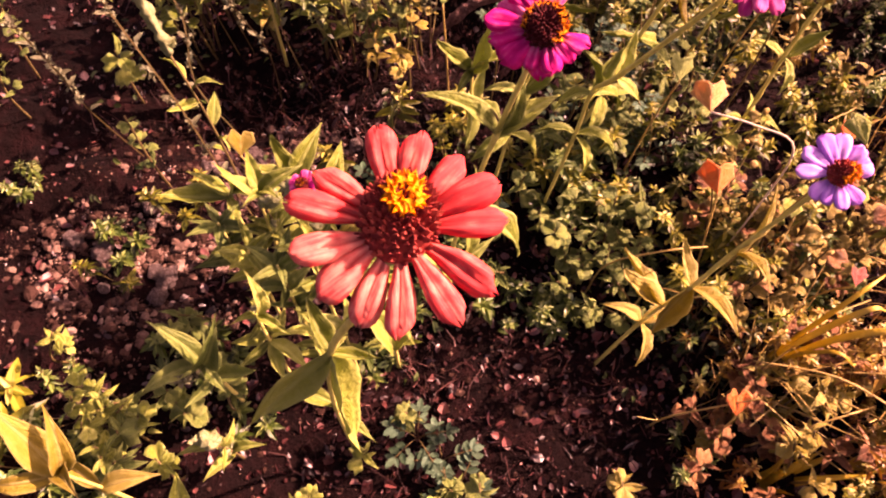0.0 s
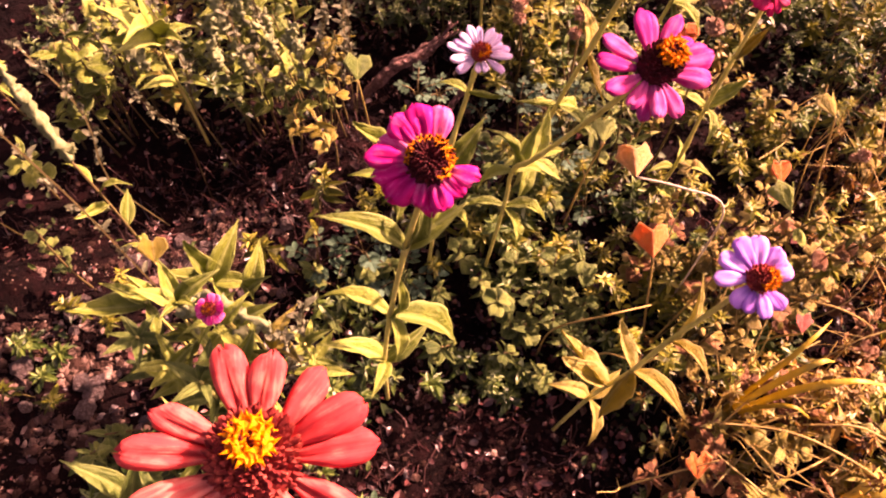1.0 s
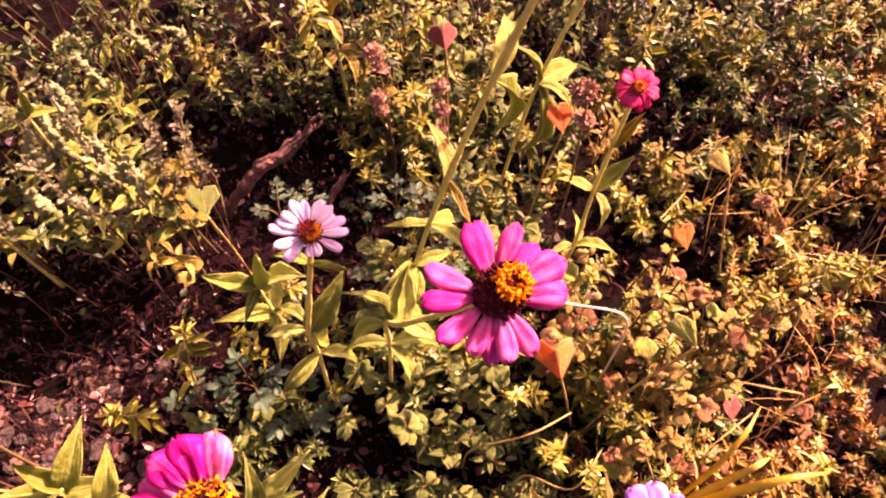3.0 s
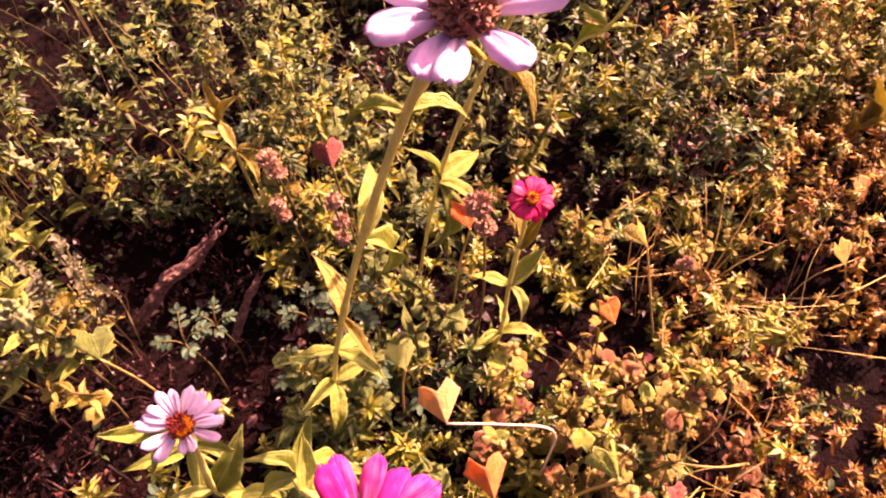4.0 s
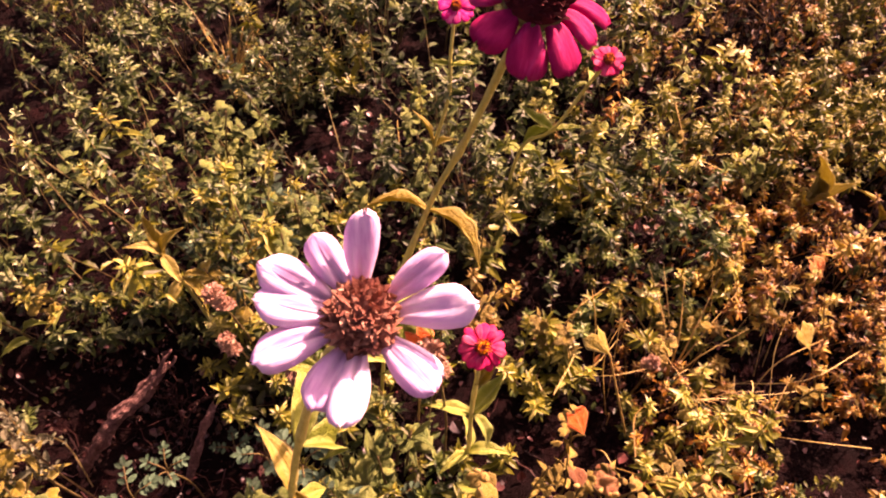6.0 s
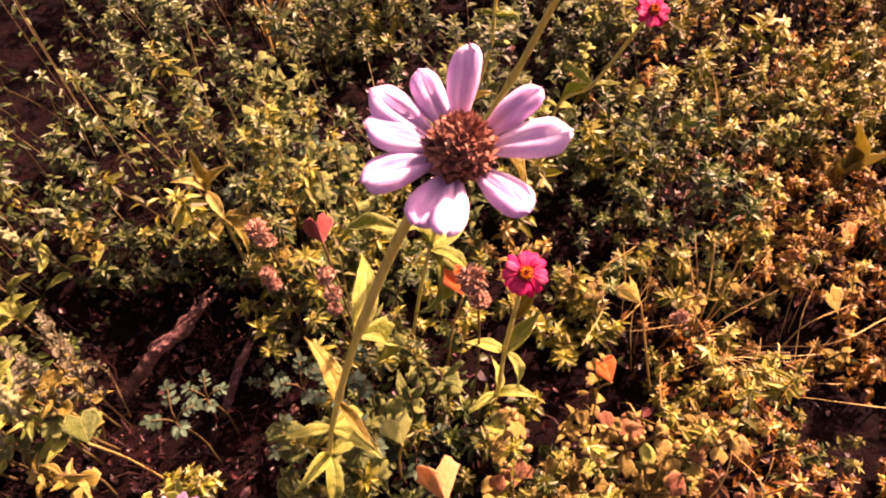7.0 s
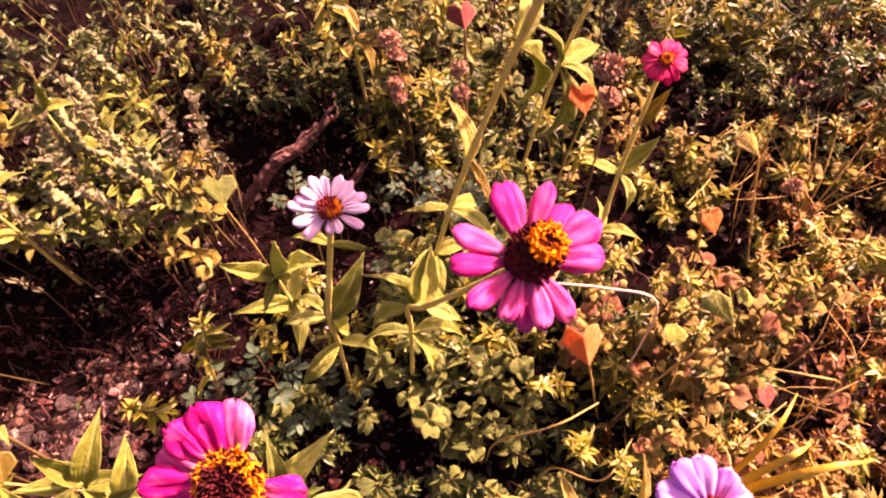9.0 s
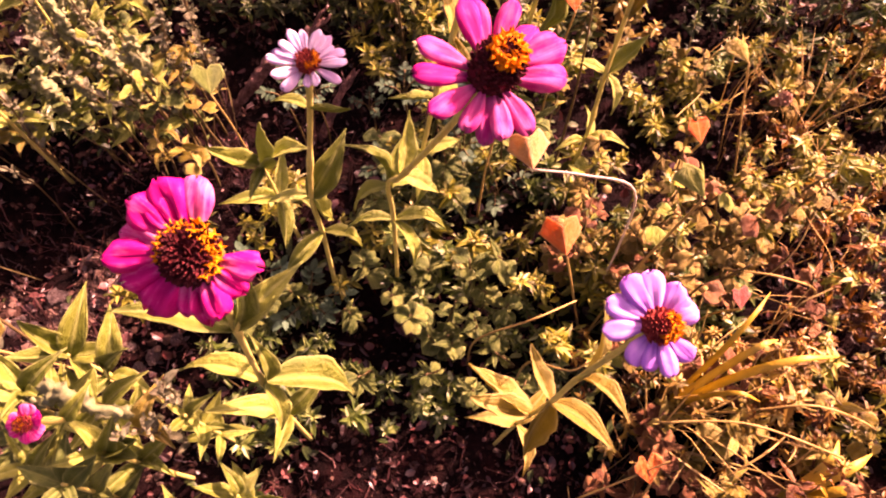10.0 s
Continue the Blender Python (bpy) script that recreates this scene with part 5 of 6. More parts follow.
tagged(olive.build("olive_weeds", M_OLIVE, M_WEEDSTEM, M_OLIVELIT), "low olive and yellow-green small-leaved weeds covering the bed", "weeds", kind="stuff")
tagged(green.build("green_weeds", M_GREEN, M_WEEDSTEM, M_GREENLIT), "low dark green small-leaved creeping weeds", "weeds", kind="stuff")
tagged(dull.build("dull_weeds", M_DULL, M_WEEDSTEM, M_DULLLIT), "dull grey-green small-leaved weeds at the back of the bed", "weeds", kind="stuff")
tagged(rust.build("dry_weeds", M_RUST, M_WEEDSTEM, M_RUSTLIT), "dried rust-brown and reddish weeds", "weeds", kind="stuff")
tagged(tan.build("faded_weeds", M_TAN, M_WEEDSTEM, M_TANLIT), "faded brown and tan dried weeds with crumpled leaves", "weeds", kind="stuff")
tagged(spikes.build("seed_spike_weeds", M_SEEDTAN, M_WEEDSTEM), "weeds with pale knobbly seed spikes", "weeds", kind="stuff")
tagged(straw.build("dry_grass", M_STRAW), "loose dry straw and grass stems", "dry grass", kind="stuff")
tagged(litter.build("leaf_litter", M_LITTER), "small dead leaves and crumbs lying on the soil", "leaf litter", kind="stuff")


def clod_batch(count, seed, patch, mat):
    r = random.Random(seed)
    bm = bmesh.new()
    bmesh.ops.create_icosphere(bm, subdivisions=1, radius=1)
    base = [v.co.copy() for v in bm.verts]
    tris = [tuple(v.index for v in f.verts) for f in bm.faces]
    bm.free()
    verts, faces = [], []
    for i in range(count):
        if not patch:
            x, y = r.uniform(-0.5, 0.32), r.uniform(0.05, 0.95)
            if x > 0.0 and 0.45 < y < 0.6 or r.random() < 0.5:
                continue
        else:
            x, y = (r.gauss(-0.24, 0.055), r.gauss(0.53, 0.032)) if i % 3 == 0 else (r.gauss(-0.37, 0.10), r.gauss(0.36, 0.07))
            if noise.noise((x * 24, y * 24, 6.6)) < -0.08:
                continue
        s = 0.0010 + (0.0064 * r.random() ** 6 if patch else 0.0050 * r.random() ** 8)
        z = ground_z(x, y) + s * 0.25
        st = (r.uniform(0.7, 1.4), r.uniform(0.7, 1.4), r.uniform(0.5, 0.9))
        o = len(verts)
        ph = Vector((r.uniform(0, 50), 0, 0))
        for v in base:
            q = v * (1 + 0.8 * noise.noise(v * 1.7 + ph))
            verts.append((x + q.x * s * st[0], y + q.y * s * st[1], z + q.z * s * st[2]))
        faces += [tuple(o + k for k in t) for t in tris]
    return mesh_of("soil_clods", verts, faces, mat, smooth=False)


tagged(new("soil_clods", clod_batch(6500, 5, False, M_CLOD)), "crumbly soil clods and small stones on bare ground", "clods", kind="stuff")
# paler clods only where the bare patch is to look sunlit
tagged(new("lit_soil_clods", clod_batch(8500, 6, True, M_LITCLOD)), "grey-brown crumbs of soil in a bare patch, paler with painted sunlight", "clods", kind="stuff")


def dry_stalk(label, pts, r):
    root_pt = Vector(pts[0])
    line = smooth_line([Vector(p) - root_pt for p in pts], 40)
    rs = random.Random(int(r * 10000))
    v, f = [], []
    for q in range(14):
        a, lift, n = rs.uniform(-1, 1) * r * 0.8, rs.uniform(0, 0.8) * r, len(line)
        lo, hi = int(rs.uniform(0, 0.3) * n), int(rs.uniform(0.7, 1.0) * n)
        way = (line[-1] - line[0]).normalized().cross(Vector((0, 0, 1)))
        strand = [p + way * (a + r * 0.5 * noise.noise(p * 40 + Vector((q * 9, 0, 0)))) + Vector((0, 0, lift + r * 0.6 * noise.noise(p * 60 + Vector((0, q * 7, 0))))) for p in line[lo:hi]]
        tv, tf = tube(strand, r * rs.uniform(0.25, 0.45), r * 0.15, 7, 1.3)
        o = len(v)
        v += tv
        f += [tuple(o + k for k in t) for t in tf]
    ob = new("dry_stalk", mesh_of("dry_stalk", v, f, M_BARK))
    ob.location = root_pt
    return tagged(ob, label, "stalk", "fallen stalks")


def resting(x, y, r):
    return (x, y, ground_z(x, y) + r * 0.5)


dry_stalk("rough brown dead stalk leaning over dark soil", [resting(-0.035, 0.742, 0.0), (0.032, 0.754, 0.105), (0.089, 0.763, 0.130), (0.138, 0.775, 0.168)], 0.010)
dry_stalk("short rough brown stalk leaning over dark soil", [resting(0.085, 0.665, 0.0), (0.119, 0.692, 0.098), (0.155, 0.722, 0.115)], 0.006)


# ---- bluish seedlings with paired leaflets ----
def leaflet_mesh():
    b = Leaves()
    b.leaf((0, 0, 0), (1, 0, 0), (0, 0, 1), 1.0, 0.55, 0.2, 0.12)
    ob = b.build("leaflet", M_BLUISH)
    me = ob.data
    bpy.data.objects.remove(ob)
    return me


LEAFLET = leaflet_mesh()


def seedling(label, x, y, size, stems, seed, rise=0.0):
    r = random.Random(seed)
    root = new("seedling")
    root.location = (x, y, ground_z(x, y))
    tagged(root, label, "seedling", "bluish seedlings")
    if rise:
        v, f = tube(smooth_line([Vector((0, 0, -0.004)), Vector((0.004, 0.003, rise * 0.5)), Vector((0, 0, rise))], 4), 0.0013, 0.0009, 5)
        part("stem", mesh_of("stem", v, f, M_WEEDSTEM), root)
    for i in range(stems):
        a = 6.28 * i / stems + r.uniform(-0.4, 0.4)
        out = Vector((math.cos(a), math.sin(a), 0))
        top = Vector((0, 0, size * 0.9)) + out * size * r.uniform(0.7, 1.1)
        pts = [Vector((0, 0, -0.004)), Vector((0, 0, size * 0.6)) + out * size * 0.25, top]
        v, f = tube(smooth_line(pts, 3), 0.0009, 0.0006, 4)
        frond = part("frond", mesh_of("frond", v, f, M_WEEDSTEM), root, "", Matrix.Translation((0, 0, rise)))
        side = Vector((-out.y, out.x, 0))
        for q in range(3):
            p = pts[1].lerp(pts[2], 0.3 + 0.33 * q)
            for sg in (-1, 1):
                part("leaflet", LEAFLET, frond, "", lay(p, p + (side * sg + out * 0.6 + Vector((0, 0, r.uniform(-0.2, 0.4)))).normalized() * size * r.uniform(0.32, 0.46), (0, 0, 1), r.uniform(-25, 25)))
        part("leaflet", LEAFLET, frond, "", lay(top, top + (out + Vector((0, 0, 0.2))) * size * 0.42, (0, 0, 1)))
    return root


for n, (x, y, s, st) in enumerate(((0.155, 0.60, 0.028, 4), (0.02, 0.10, 0.038, 5), (-0.03, 0.155, 0.036, 5), (0.0, 0.13, 0.035, 4),
                                   (-0.02, 0.50, 0.04, 4), (0.03, 0.46, 0.04, 5), (-0.08, 0.49, 0.035, 4), (0.22, 0.54, 0.03, 5), (0.25, 0.56, 0.03, 5), (0.28, 0.53, 0.032, 4),
                                   (0.27, 0.99, 0.06, 6), (0.30, 0.95, 0.06, 6), (0.24, 0.93, 0.05, 5), (-0.06, 0.46, 0.03, 4))):
    seedling("bluish-green seedling with small paired oval leaflets", x, y, s, st, n + 3)


for n, (x, y, s, st, up) in enumerate(((0.096, 0.641, 0.020, 5, 0.125), (0.068, 0.615, 0.025, 4, 0.15), (0.19, 0.60, 0.024, 4, 0.13), (0.22, 0.57, 0.026, 4, 0.15), (0.25, 0.58, 0.024, 4, 0.14), (0.155, 0.655, 0.018, 4, 0.06), (0.235, 0.53, 0.024, 4, 0.12))):
    seedling("bluish-green leggy seedling with pale oval leaflets", x, y, s, st, n + 60, up)


# ---- broad-leaved weeds that can be told apart ----
def lobed_weed(label, x, y, h, leaves, size, mat, seed, group):
    r = random.Random(seed)
    root = new("broadleaf_weed")
    root.location = (x, y, ground_z(x, y) - 0.004)
    tagged(root, label, "weed", group)
    v, f = tube(smooth_line([Vector((0, 0, 0)), Vector((r.uniform(-0.01, 0.01), r.uniform(-0.01, 0.01), h * 0.5)), Vector((r.uniform(-0.02, 0.02), r.uniform(-0.02, 0.02), h))], 4), 0.0018, 0.001, 6, 0.1)
    top = Vector(v[-1])
    part("stem", mesh_of("stem", v, f, M_WEEDSTEM), root)
    a = r.uniform(0, 6)
    for i in range(leaves):
        a += 2.4 + r.uniform(-0.4, 0.4)
        s = 0.45 + 0.55 * i / leaves
        p = top * s
        way = Vector((math.cos(a), math.sin(a), r.uniform(-0.1, 0.8))).normalized() * size * r.uniform(0.7, 1.2)
        up = Vector((0.3, -0.1, 1)) + rnd_unit(r) * 0.5
        if r.random() < 0.5:
            part("leaf", blade(mat, i, True), root, "", lay(p, p + way * 1.2, up, r.uniform(-30, 30)))
        else:
            key = (mat.name, "heart", i % 3)
            if key not in BLADES:
                BLADES[key] = heart_mesh("leaf", 0.4 + 0.35 * (i % 3), -0.5, i, mat, 6, 7)
            part("leaf", BLADES[key], root, "", lay(p, p + way, up, r.uniform(-30, 30)))
    return root


brng = random.Random(21)
for cx, cy, sx, sy, count, hh, size, mat, text in (
        (0.44, 0.40, 0.07, 0.07, 34, 0.12, 0.015, M_MALLOW, "yellowish crumpled mallow weed with small lobed leaves"),
        (0.55, 0.62, 0.10, 0.09, 30, 0.11, 0.014, M_MALLOW, "olive small-leaved mallow weed"),
        (-0.10, 0.70, 0.07, 0.06, 12, 0.14, 0.020, M_ZGREEN, "green weed with folded leaves below seed spikes"),
        (0.22, 0.52, 0.06, 0.05, 14, 0.10, 0.024, M_ZGREEN, "dark green weed with rounded leaves in shade"),
        (0.30, 0.75, 0.10, 0.08, 24, 0.14, 0.018, M_ZGREEN, "green weed with small rounded leaves"),
        (0.45, 0.20, 0.08, 0.06, 10, 0.08, 0.022, M_ZYELLOW, "yellowed low weed among dry stems"),
        (0.85, 0.60, 0.15, 0.12, 22, 0.09, 0.016, M_ZYELLOW, "yellow-green low weed at the dry margin"),
        (-0.36, 0.16, 0.06, 0.05, 10, 0.09, 0.019, M_ZLEAF, "yellowing low weed on open soil"),
        (0.02, 0.12, 0.03, 0.03, 3, 0.06, 0.018, M_ZGREEN, "small green weed on dark soil"),
        (-0.42, 0.58, 0.10, 0.05, 3, 0.12, 0.016, M_ZGREEN, "green upright weed on dark soil"),
        (-0.36, 0.72, 0.06, 0.07, 22, 0.17, 0.026, M_ZLEAF, "yellow-green broad-leaved weed with lit leaf tops"),
        (-0.20, 0.88, 0.10, 0.07, 5, 0.17, 0.020, M_ZYELLOW, "golden small-leaved weed among seed spikes"),
        (-0.12, 0.74, 0.08, 0.05, 3, 0.15, 0.018, M_ZYELLOW, "golden small-leaved weed among seed spikes"),
        (0.48, 0.95, 0.16, 0.12, 26, 0.15, 0.018, M_ZGREEN, "green small-leaved weed in the dense back growth"),
        (0.75, 0.85, 0.16, 0.12, 20, 0.11, 0.018, M_ZLEAF, "gold-olive weed at the dry margin"),
        (0.20, 0.95, 0.14, 0.10, 30, 0.17, 0.018, M_ZGREEN, "olive weed in the dense back growth")):
    for q in range(count):
        wx, wy = brng.gauss(cx, sx), brng.gauss(cy, sy)
        if furrow(wx, wy) or any(((wx - g0) / g2) ** 2 + ((wy - g1) / g3) ** 2 < 1.2 for g0, g1, g2, g3 in GAPS):
            continue
        lobed_weed(text, wx, wy, hh * brng.uniform(0.6, 1.3), brng.randint(8, 12), size, mat, brng.randint(0, 9999), text.split(" with")[0].split(" among")[0])


def grass_tuft(label, x, y, h, n, spread, seed, lean=(0.0, 0.0), wide=0.0015, mat=M_STRAW):
    r = random.Random(seed)
    root = new("grass_tuft")
    root.location = (x, y, ground_z(x, y) - 0.004)
    tagged(root, label, "grass", "dry grass tufts")
    for i in range(n):
        a = r.uniform(0, 6.28)
        o = Vector((math.cos(a), math.sin(a), 0)) * r.uniform(0.002, 0.014)
        out = Vector((math.cos(a) * spread + lean[0], math.sin(a) * spread + lean[1], 0)) * r.uniform(0.4, 1.0) * h
        hh = h * r.uniform(0.6, 1.1)
        line = smooth_line([o, o + Vector((0, 0, hh * 0.6)) + out * 0.3, o + Vector((0, 0, hh)) + out], 4)
        side = Vector((-math.sin(a), math.cos(a), 0))
        top, bottom = [], []
        for k, p in enumerate(line):
            w = wide * (1 - (k / (len(line) - 1)) ** 2) + 0.0003
            top.append([p - side * w, p + Vector((0, 0, 0.0008)), p + side * w])
            bottom.append([q - Vector((0, 0, 0.0004)) for q in top[-1]])
        v, f = shell(top, bottom)
        part("blade", mesh_of("blade", v, f, mat), root)
    return root


grass_tuft("upright tuft of dry brown grass", 0.35, 1.24, 0.15, 26, 0.30, 1, (0.1, 0.0), 0.0022)
grass_tuft("upright tuft of dry brown grass beside dark soil", 0.43, 1.20, 0.12, 14, 0.5, 2, (0.0, 0.0), 0.0018)
grass_tuft("spreading yellow-brown grass clump", 0.375, 0.225, 0.14, 10, 0.9, 3, (0.5, 0.05))
grass_tuft("spreading yellow-brown grass clump", 0.345, 0.20, 0.11, 7, 0.9, 4, (0.4, -0.2))
grass_tuft("arching pale dry grass blades", 1.14, 0.66, 0.14, 8, 0.5, 5, (0.3, -0.4))
grass_tuft("fine dry grass clump at the dry margin", 0.66, 0.50, 0.10, 18, 0.9, 7, (0.3, 0.5), 0.0010)
grass_tuft("low bright orange-yellow leaf fan near the bed's edge", 0.37, 0.10, 0.07, 9, 0.6, 11, (0.7, 0.1), 0.0050, M_YBLADE)


# ---- dried seed heads ----
M_DRYHEAD = foliage_mat("dry_head", ((0.1, (0.20, 0.09, 0.06)), (0.5, (0.36, 0.2, 0.13)), (1.0, (0.58, 0.42, 0.30))), 0.15, 0.8, 0.2, True, 200.0)


def dried_head(label, x, y, z, foot, sizes, seed):
    """Crumpled heads one above the other on a thin reddish stalk."""
    r = random.Random(seed)
    root = new("dried_seed_head")
    g = Vector(on_ground(*foot))
    root.location = g
    tagged(root, label, "seed head", "dried seed heads")
    top = Vector((x, y, z)) - g
    v, f = tube(smooth_line([Vector((0, 0, 0)), top * 0.5 + Vector((0.006, 0, 0)), top], 6), 0.0016, 0.001, 6, 0.15)
    part("stalk", mesh_of("stalk", v, f, M_WEEDSTEM), root)
    for i, s in enumerate(sizes):
        p = top * (1 - 0.10 * i) + Vector((r.uniform(-0.004, 0.004), r.uniform(-0.004, 0.004), 0))
        part("head", scales_mesh("head", s, s * 1.1, 70, s * 0.55, M_DRYHEAD, 0.8, seed + i, 0.9), root, "", Matrix.Translation(p) @ pose(0, 0, 0, r.uniform(-40, 40), r.uniform(-40, 40), 0))
    return root


dried_head("crumpled pinkish-tan seed head beside a hot-pink zinnia", 0.347, 0.530, 0.41, (0.36, 0.545), (0.011, 0.009), 1)
dried_head("reddish-brown dried seed heads on a red stalk", 0.246, 0.615, 0.35, (0.255, 0.635), (0.009, 0.008, 0.007), 2)
dried_head("pale fuzzy dried seed heads in the weeds", 0.21, 0.745, 0.28, (0.215, 0.75), (0.011, 0.010), 3)
dried_head("tan dried seed heads low in the weeds", 0.205, 0.705, 0.26, (0.21, 0.715), (0.009, 0.008), 4)
dried_head("small tan dried seed head at the dry margin", 0.60, 0.50, 0.17, (0.60, 0.505), (0.008, 0.007), 5)


# ---- larger clods on bare soil ----
def soil_clod(label, x, y, size, seed):
    r = random.Random(seed)
    bm = bmesh.new()
    bmesh.ops.create_icosphere(bm, subdivisions=3, radius=1)
    ph = Vector((r.uniform(0, 40), 0, 0))
    for v in bm.verts:
        n = v.co.copy()
        v.co = n * (1 + 0.35 * noise.noise(n * 1.3 + ph) + 0.22 * noise.noise(n * 3.7 + ph) + 0.1 * noise.noise(n * 9 + ph))
        v.co.z *= 0.7
    me = bpy.data.meshes.new("soil_clod")
    bm.to_mesh(me)
    bm.free()
    me.materials.append(M_CLODBIG)
    ob = new("soil_clod", me)
    ob.matrix_basis = pose(x, y, ground_z(x, y) + size * 0.3, 0, 0, r.uniform(0, 360)) @ Matrix.Diagonal((size, size * r.uniform(0.7, 1), size, 1))
    return tagged(ob, label, "clod", "larger soil clods")


M_CLODBIG = solid_mat("clod_big", ((0.25, (0.05, 0.02875, 0.026)), (0.5, (0.175, 0.1187, 0.1105)), (0.8, (0.525, 0.4375, 0.403))), 0.95, 4.0, 1.0, 0.12)
crng = random.Random(31)
for q in range(40):
    cx, cy = ((-0.255, 0.535), (-0.30, 0.50), (-0.40, 0.42), (-0.20, 0.52), (-0.36, 0.34), (-0.22, 0.47), (-0.15, 0.50))[q % 7]
    soil_clod("rough grey-brown clod of dry soil on bare ground", crng.gauss(cx, 0.035), crng.gauss(cy, 0.025), crng.uniform(0.006, 0.014), q + 1)


# ---- plump pale seed spikes ----
def knobbly(line, thick, grain, seed, sides=12):
    """A spike with crowded round lumps all over, closed at both ends."""
    verts, faces, n = [], [], len(line)
    off = Vector((seed * 3.1, seed * 1.7, 0))
    for i, p in enumerate(line):
        t = (line[min(i + 1, n - 1)] - line[max(i - 1, 0)]).normalized()
        a = t.orthogonal().normalized() if i == 0 else (a - t * a.dot(t)).normalized()
        b = t.cross(a)
        s = i / (n - 1)
        w = thick * (0.35 + 0.65 * math.sin(math.pi * min(1.0, 0.16 + 0.84 * s)) ** 0.6) * (1 - 0.45 * s * s)
        for k in range(sides):
            q = 2 * math.pi * (k + 0.5 * (i % 2)) / sides
            d = a * math.cos(q) + b * math.sin(q)
            c = p + d * w
            near = noise.voronoi(c / grain + off)[0][0]
            verts.append(p + d * w * max(0.25, 2.0 - 1.9 * near * 1.25) + t * grain * 0.5 * noise.noise(c / grain + off))
    for i in range(n - 1):
        for k in range(sides):
            k2 = (k + 1) % sides
            faces.append((i * sides + k, i * sides + k2, (i + 1) * sides + k2, (i + 1) * sides + k))
    faces.append(tuple(range(sides - 1, -1, -1)))
    faces.append(tuple((n - 1) * sides + k for k in range(sides)))
    return verts, faces


def spike_weed(label, foot, line, thick, grain, seed, leaves=6, mat=M_SEED, side_spikes=3):
    """A weed whose stem ends in a dense fuzzy spike of knobbly seed clusters."""
    r = random.Random(seed)
    root = new("spike_weed")
    g = Vector(on_ground(*foot))
    root.location = g
    tagged(root, label, "weed", "weeds with plump seed spikes")
    pts = [Vector(p) - g for p in line]
    stem = smooth_line([Vector((0, 0, 0)), pts[0] * 0.55 + Vector((0.004, 0.0, 0.01)), pts[0]], 6)
    v, f = tube(stem, 0.0019, 0.0013, 6, 0.2)
    part("stem", mesh_of("stem", v, f, M_WEEDSTEM), root)
    v, f = knobbly(smooth_line(pts, 12 if len(pts) > 2 else 16), thick, grain, seed)
    part("spike", mesh_of("spike", v, f, mat), root, "dense pale knobbly seed spike")
    for k in range(side_spikes):
        p = (stem[-1] * 0.55).lerp(pts[-1], (k + 0.5) / side_spikes)
        a = k * 2.4 + seed * 1.3
        way = Vector((math.cos(a), math.sin(a), r.uniform(0.5, 1.2))).normalized()
        L = r.uniform(0.012, 0.022)
        v, f = knobbly([p + way * L * q / 9 + Vector((0, 0, 0.004 * (q / 9) ** 2)) for q in range(10)], thick * 0.72, grain * 0.85, seed * 7 + k, 9)
        part("spike", mesh_of("spike", v, f, mat), root, "dense pale knobbly seed spike")
    for k in range(leaves):
        p = stem[4 + k * (len(stem) - 5) // leaves]
        a = k * 2.4 + seed
        tip = p + Vector((math.cos(a), math.sin(a), 0.35)) * r.uniform(0.026, 0.042)
        part("leaf", blade(M_ZLEAF, k), root, "", lay(p, tip, TOWARDS, r.uniform(-30, 30)))
    return root


spike_weed("pale weed with a leaning fuzzy seed spike", (-0.17, 0.37), ((-0.158, 0.348, 0.275), (-0.125, 0.325, 0.300), (-0.088, 0.301, 0.302)), 0.0085, 0.0055, 1)
spike_weed("pale weed with a stubby seed spike", (-0.20, 0.36), ((-0.185, 0.352, 0.235), (-0.172, 0.343, 0.262)), 0.008, 0.0055, 2)
spike_weed("tall pale weed with upright knobbly seed spike", (-0.265, 0.47), ((-0.30, 0.52, 0.27), (-0.315, 0.545, 0.33), (-0.325, 0.56, 0.385)), 0.0075, 0.0055, 3)
spike_weed("small weed with a cream seed head on soil", (-0.235, 0.13), ((-0.235, 0.125, 0.14), (-0.24, 0.13, 0.165)), 0.009, 0.0055, 4)
spike_weed("olive weed with a short seed spike", (-0.205, 0.255), ((-0.2, 0.25, 0.17), (-0.19, 0.252, 0.20)), 0.006, 0.0055, 5)

srng = random.Random(91)
for q in range(50):
    fx, fy = srng.gauss(-0.12, 0.085), srng.gauss(0.78, 0.075)
    if furrow(fx + 0.02, fy) or fy < 0.67 or fx < -0.42:
        continue
    h = srng.uniform(0.10, 0.21)
    g = ground_z(fx, fy)
    dx, dy = srng.uniform(-0.07, 0.005), srng.uniform(-0.02, 0.05)
    line = [(fx + dx * 0.5, fy + dy * 0.5, g + h * 0.82), (fx + dx * 0.6, fy + dy * 0.6, g + h * 0.92), (fx + dx * 0.72, fy + dy * 0.72, g + h + 0.006)]
    spike_weed("grey-green weed with a leaning fuzzy seed spike", (fx, fy), line, srng.uniform(0.0052, 0.0080), 0.0058, q + 20, 5, M_SEEDTAN if q % 7 == 0 else M_SEED, 6)

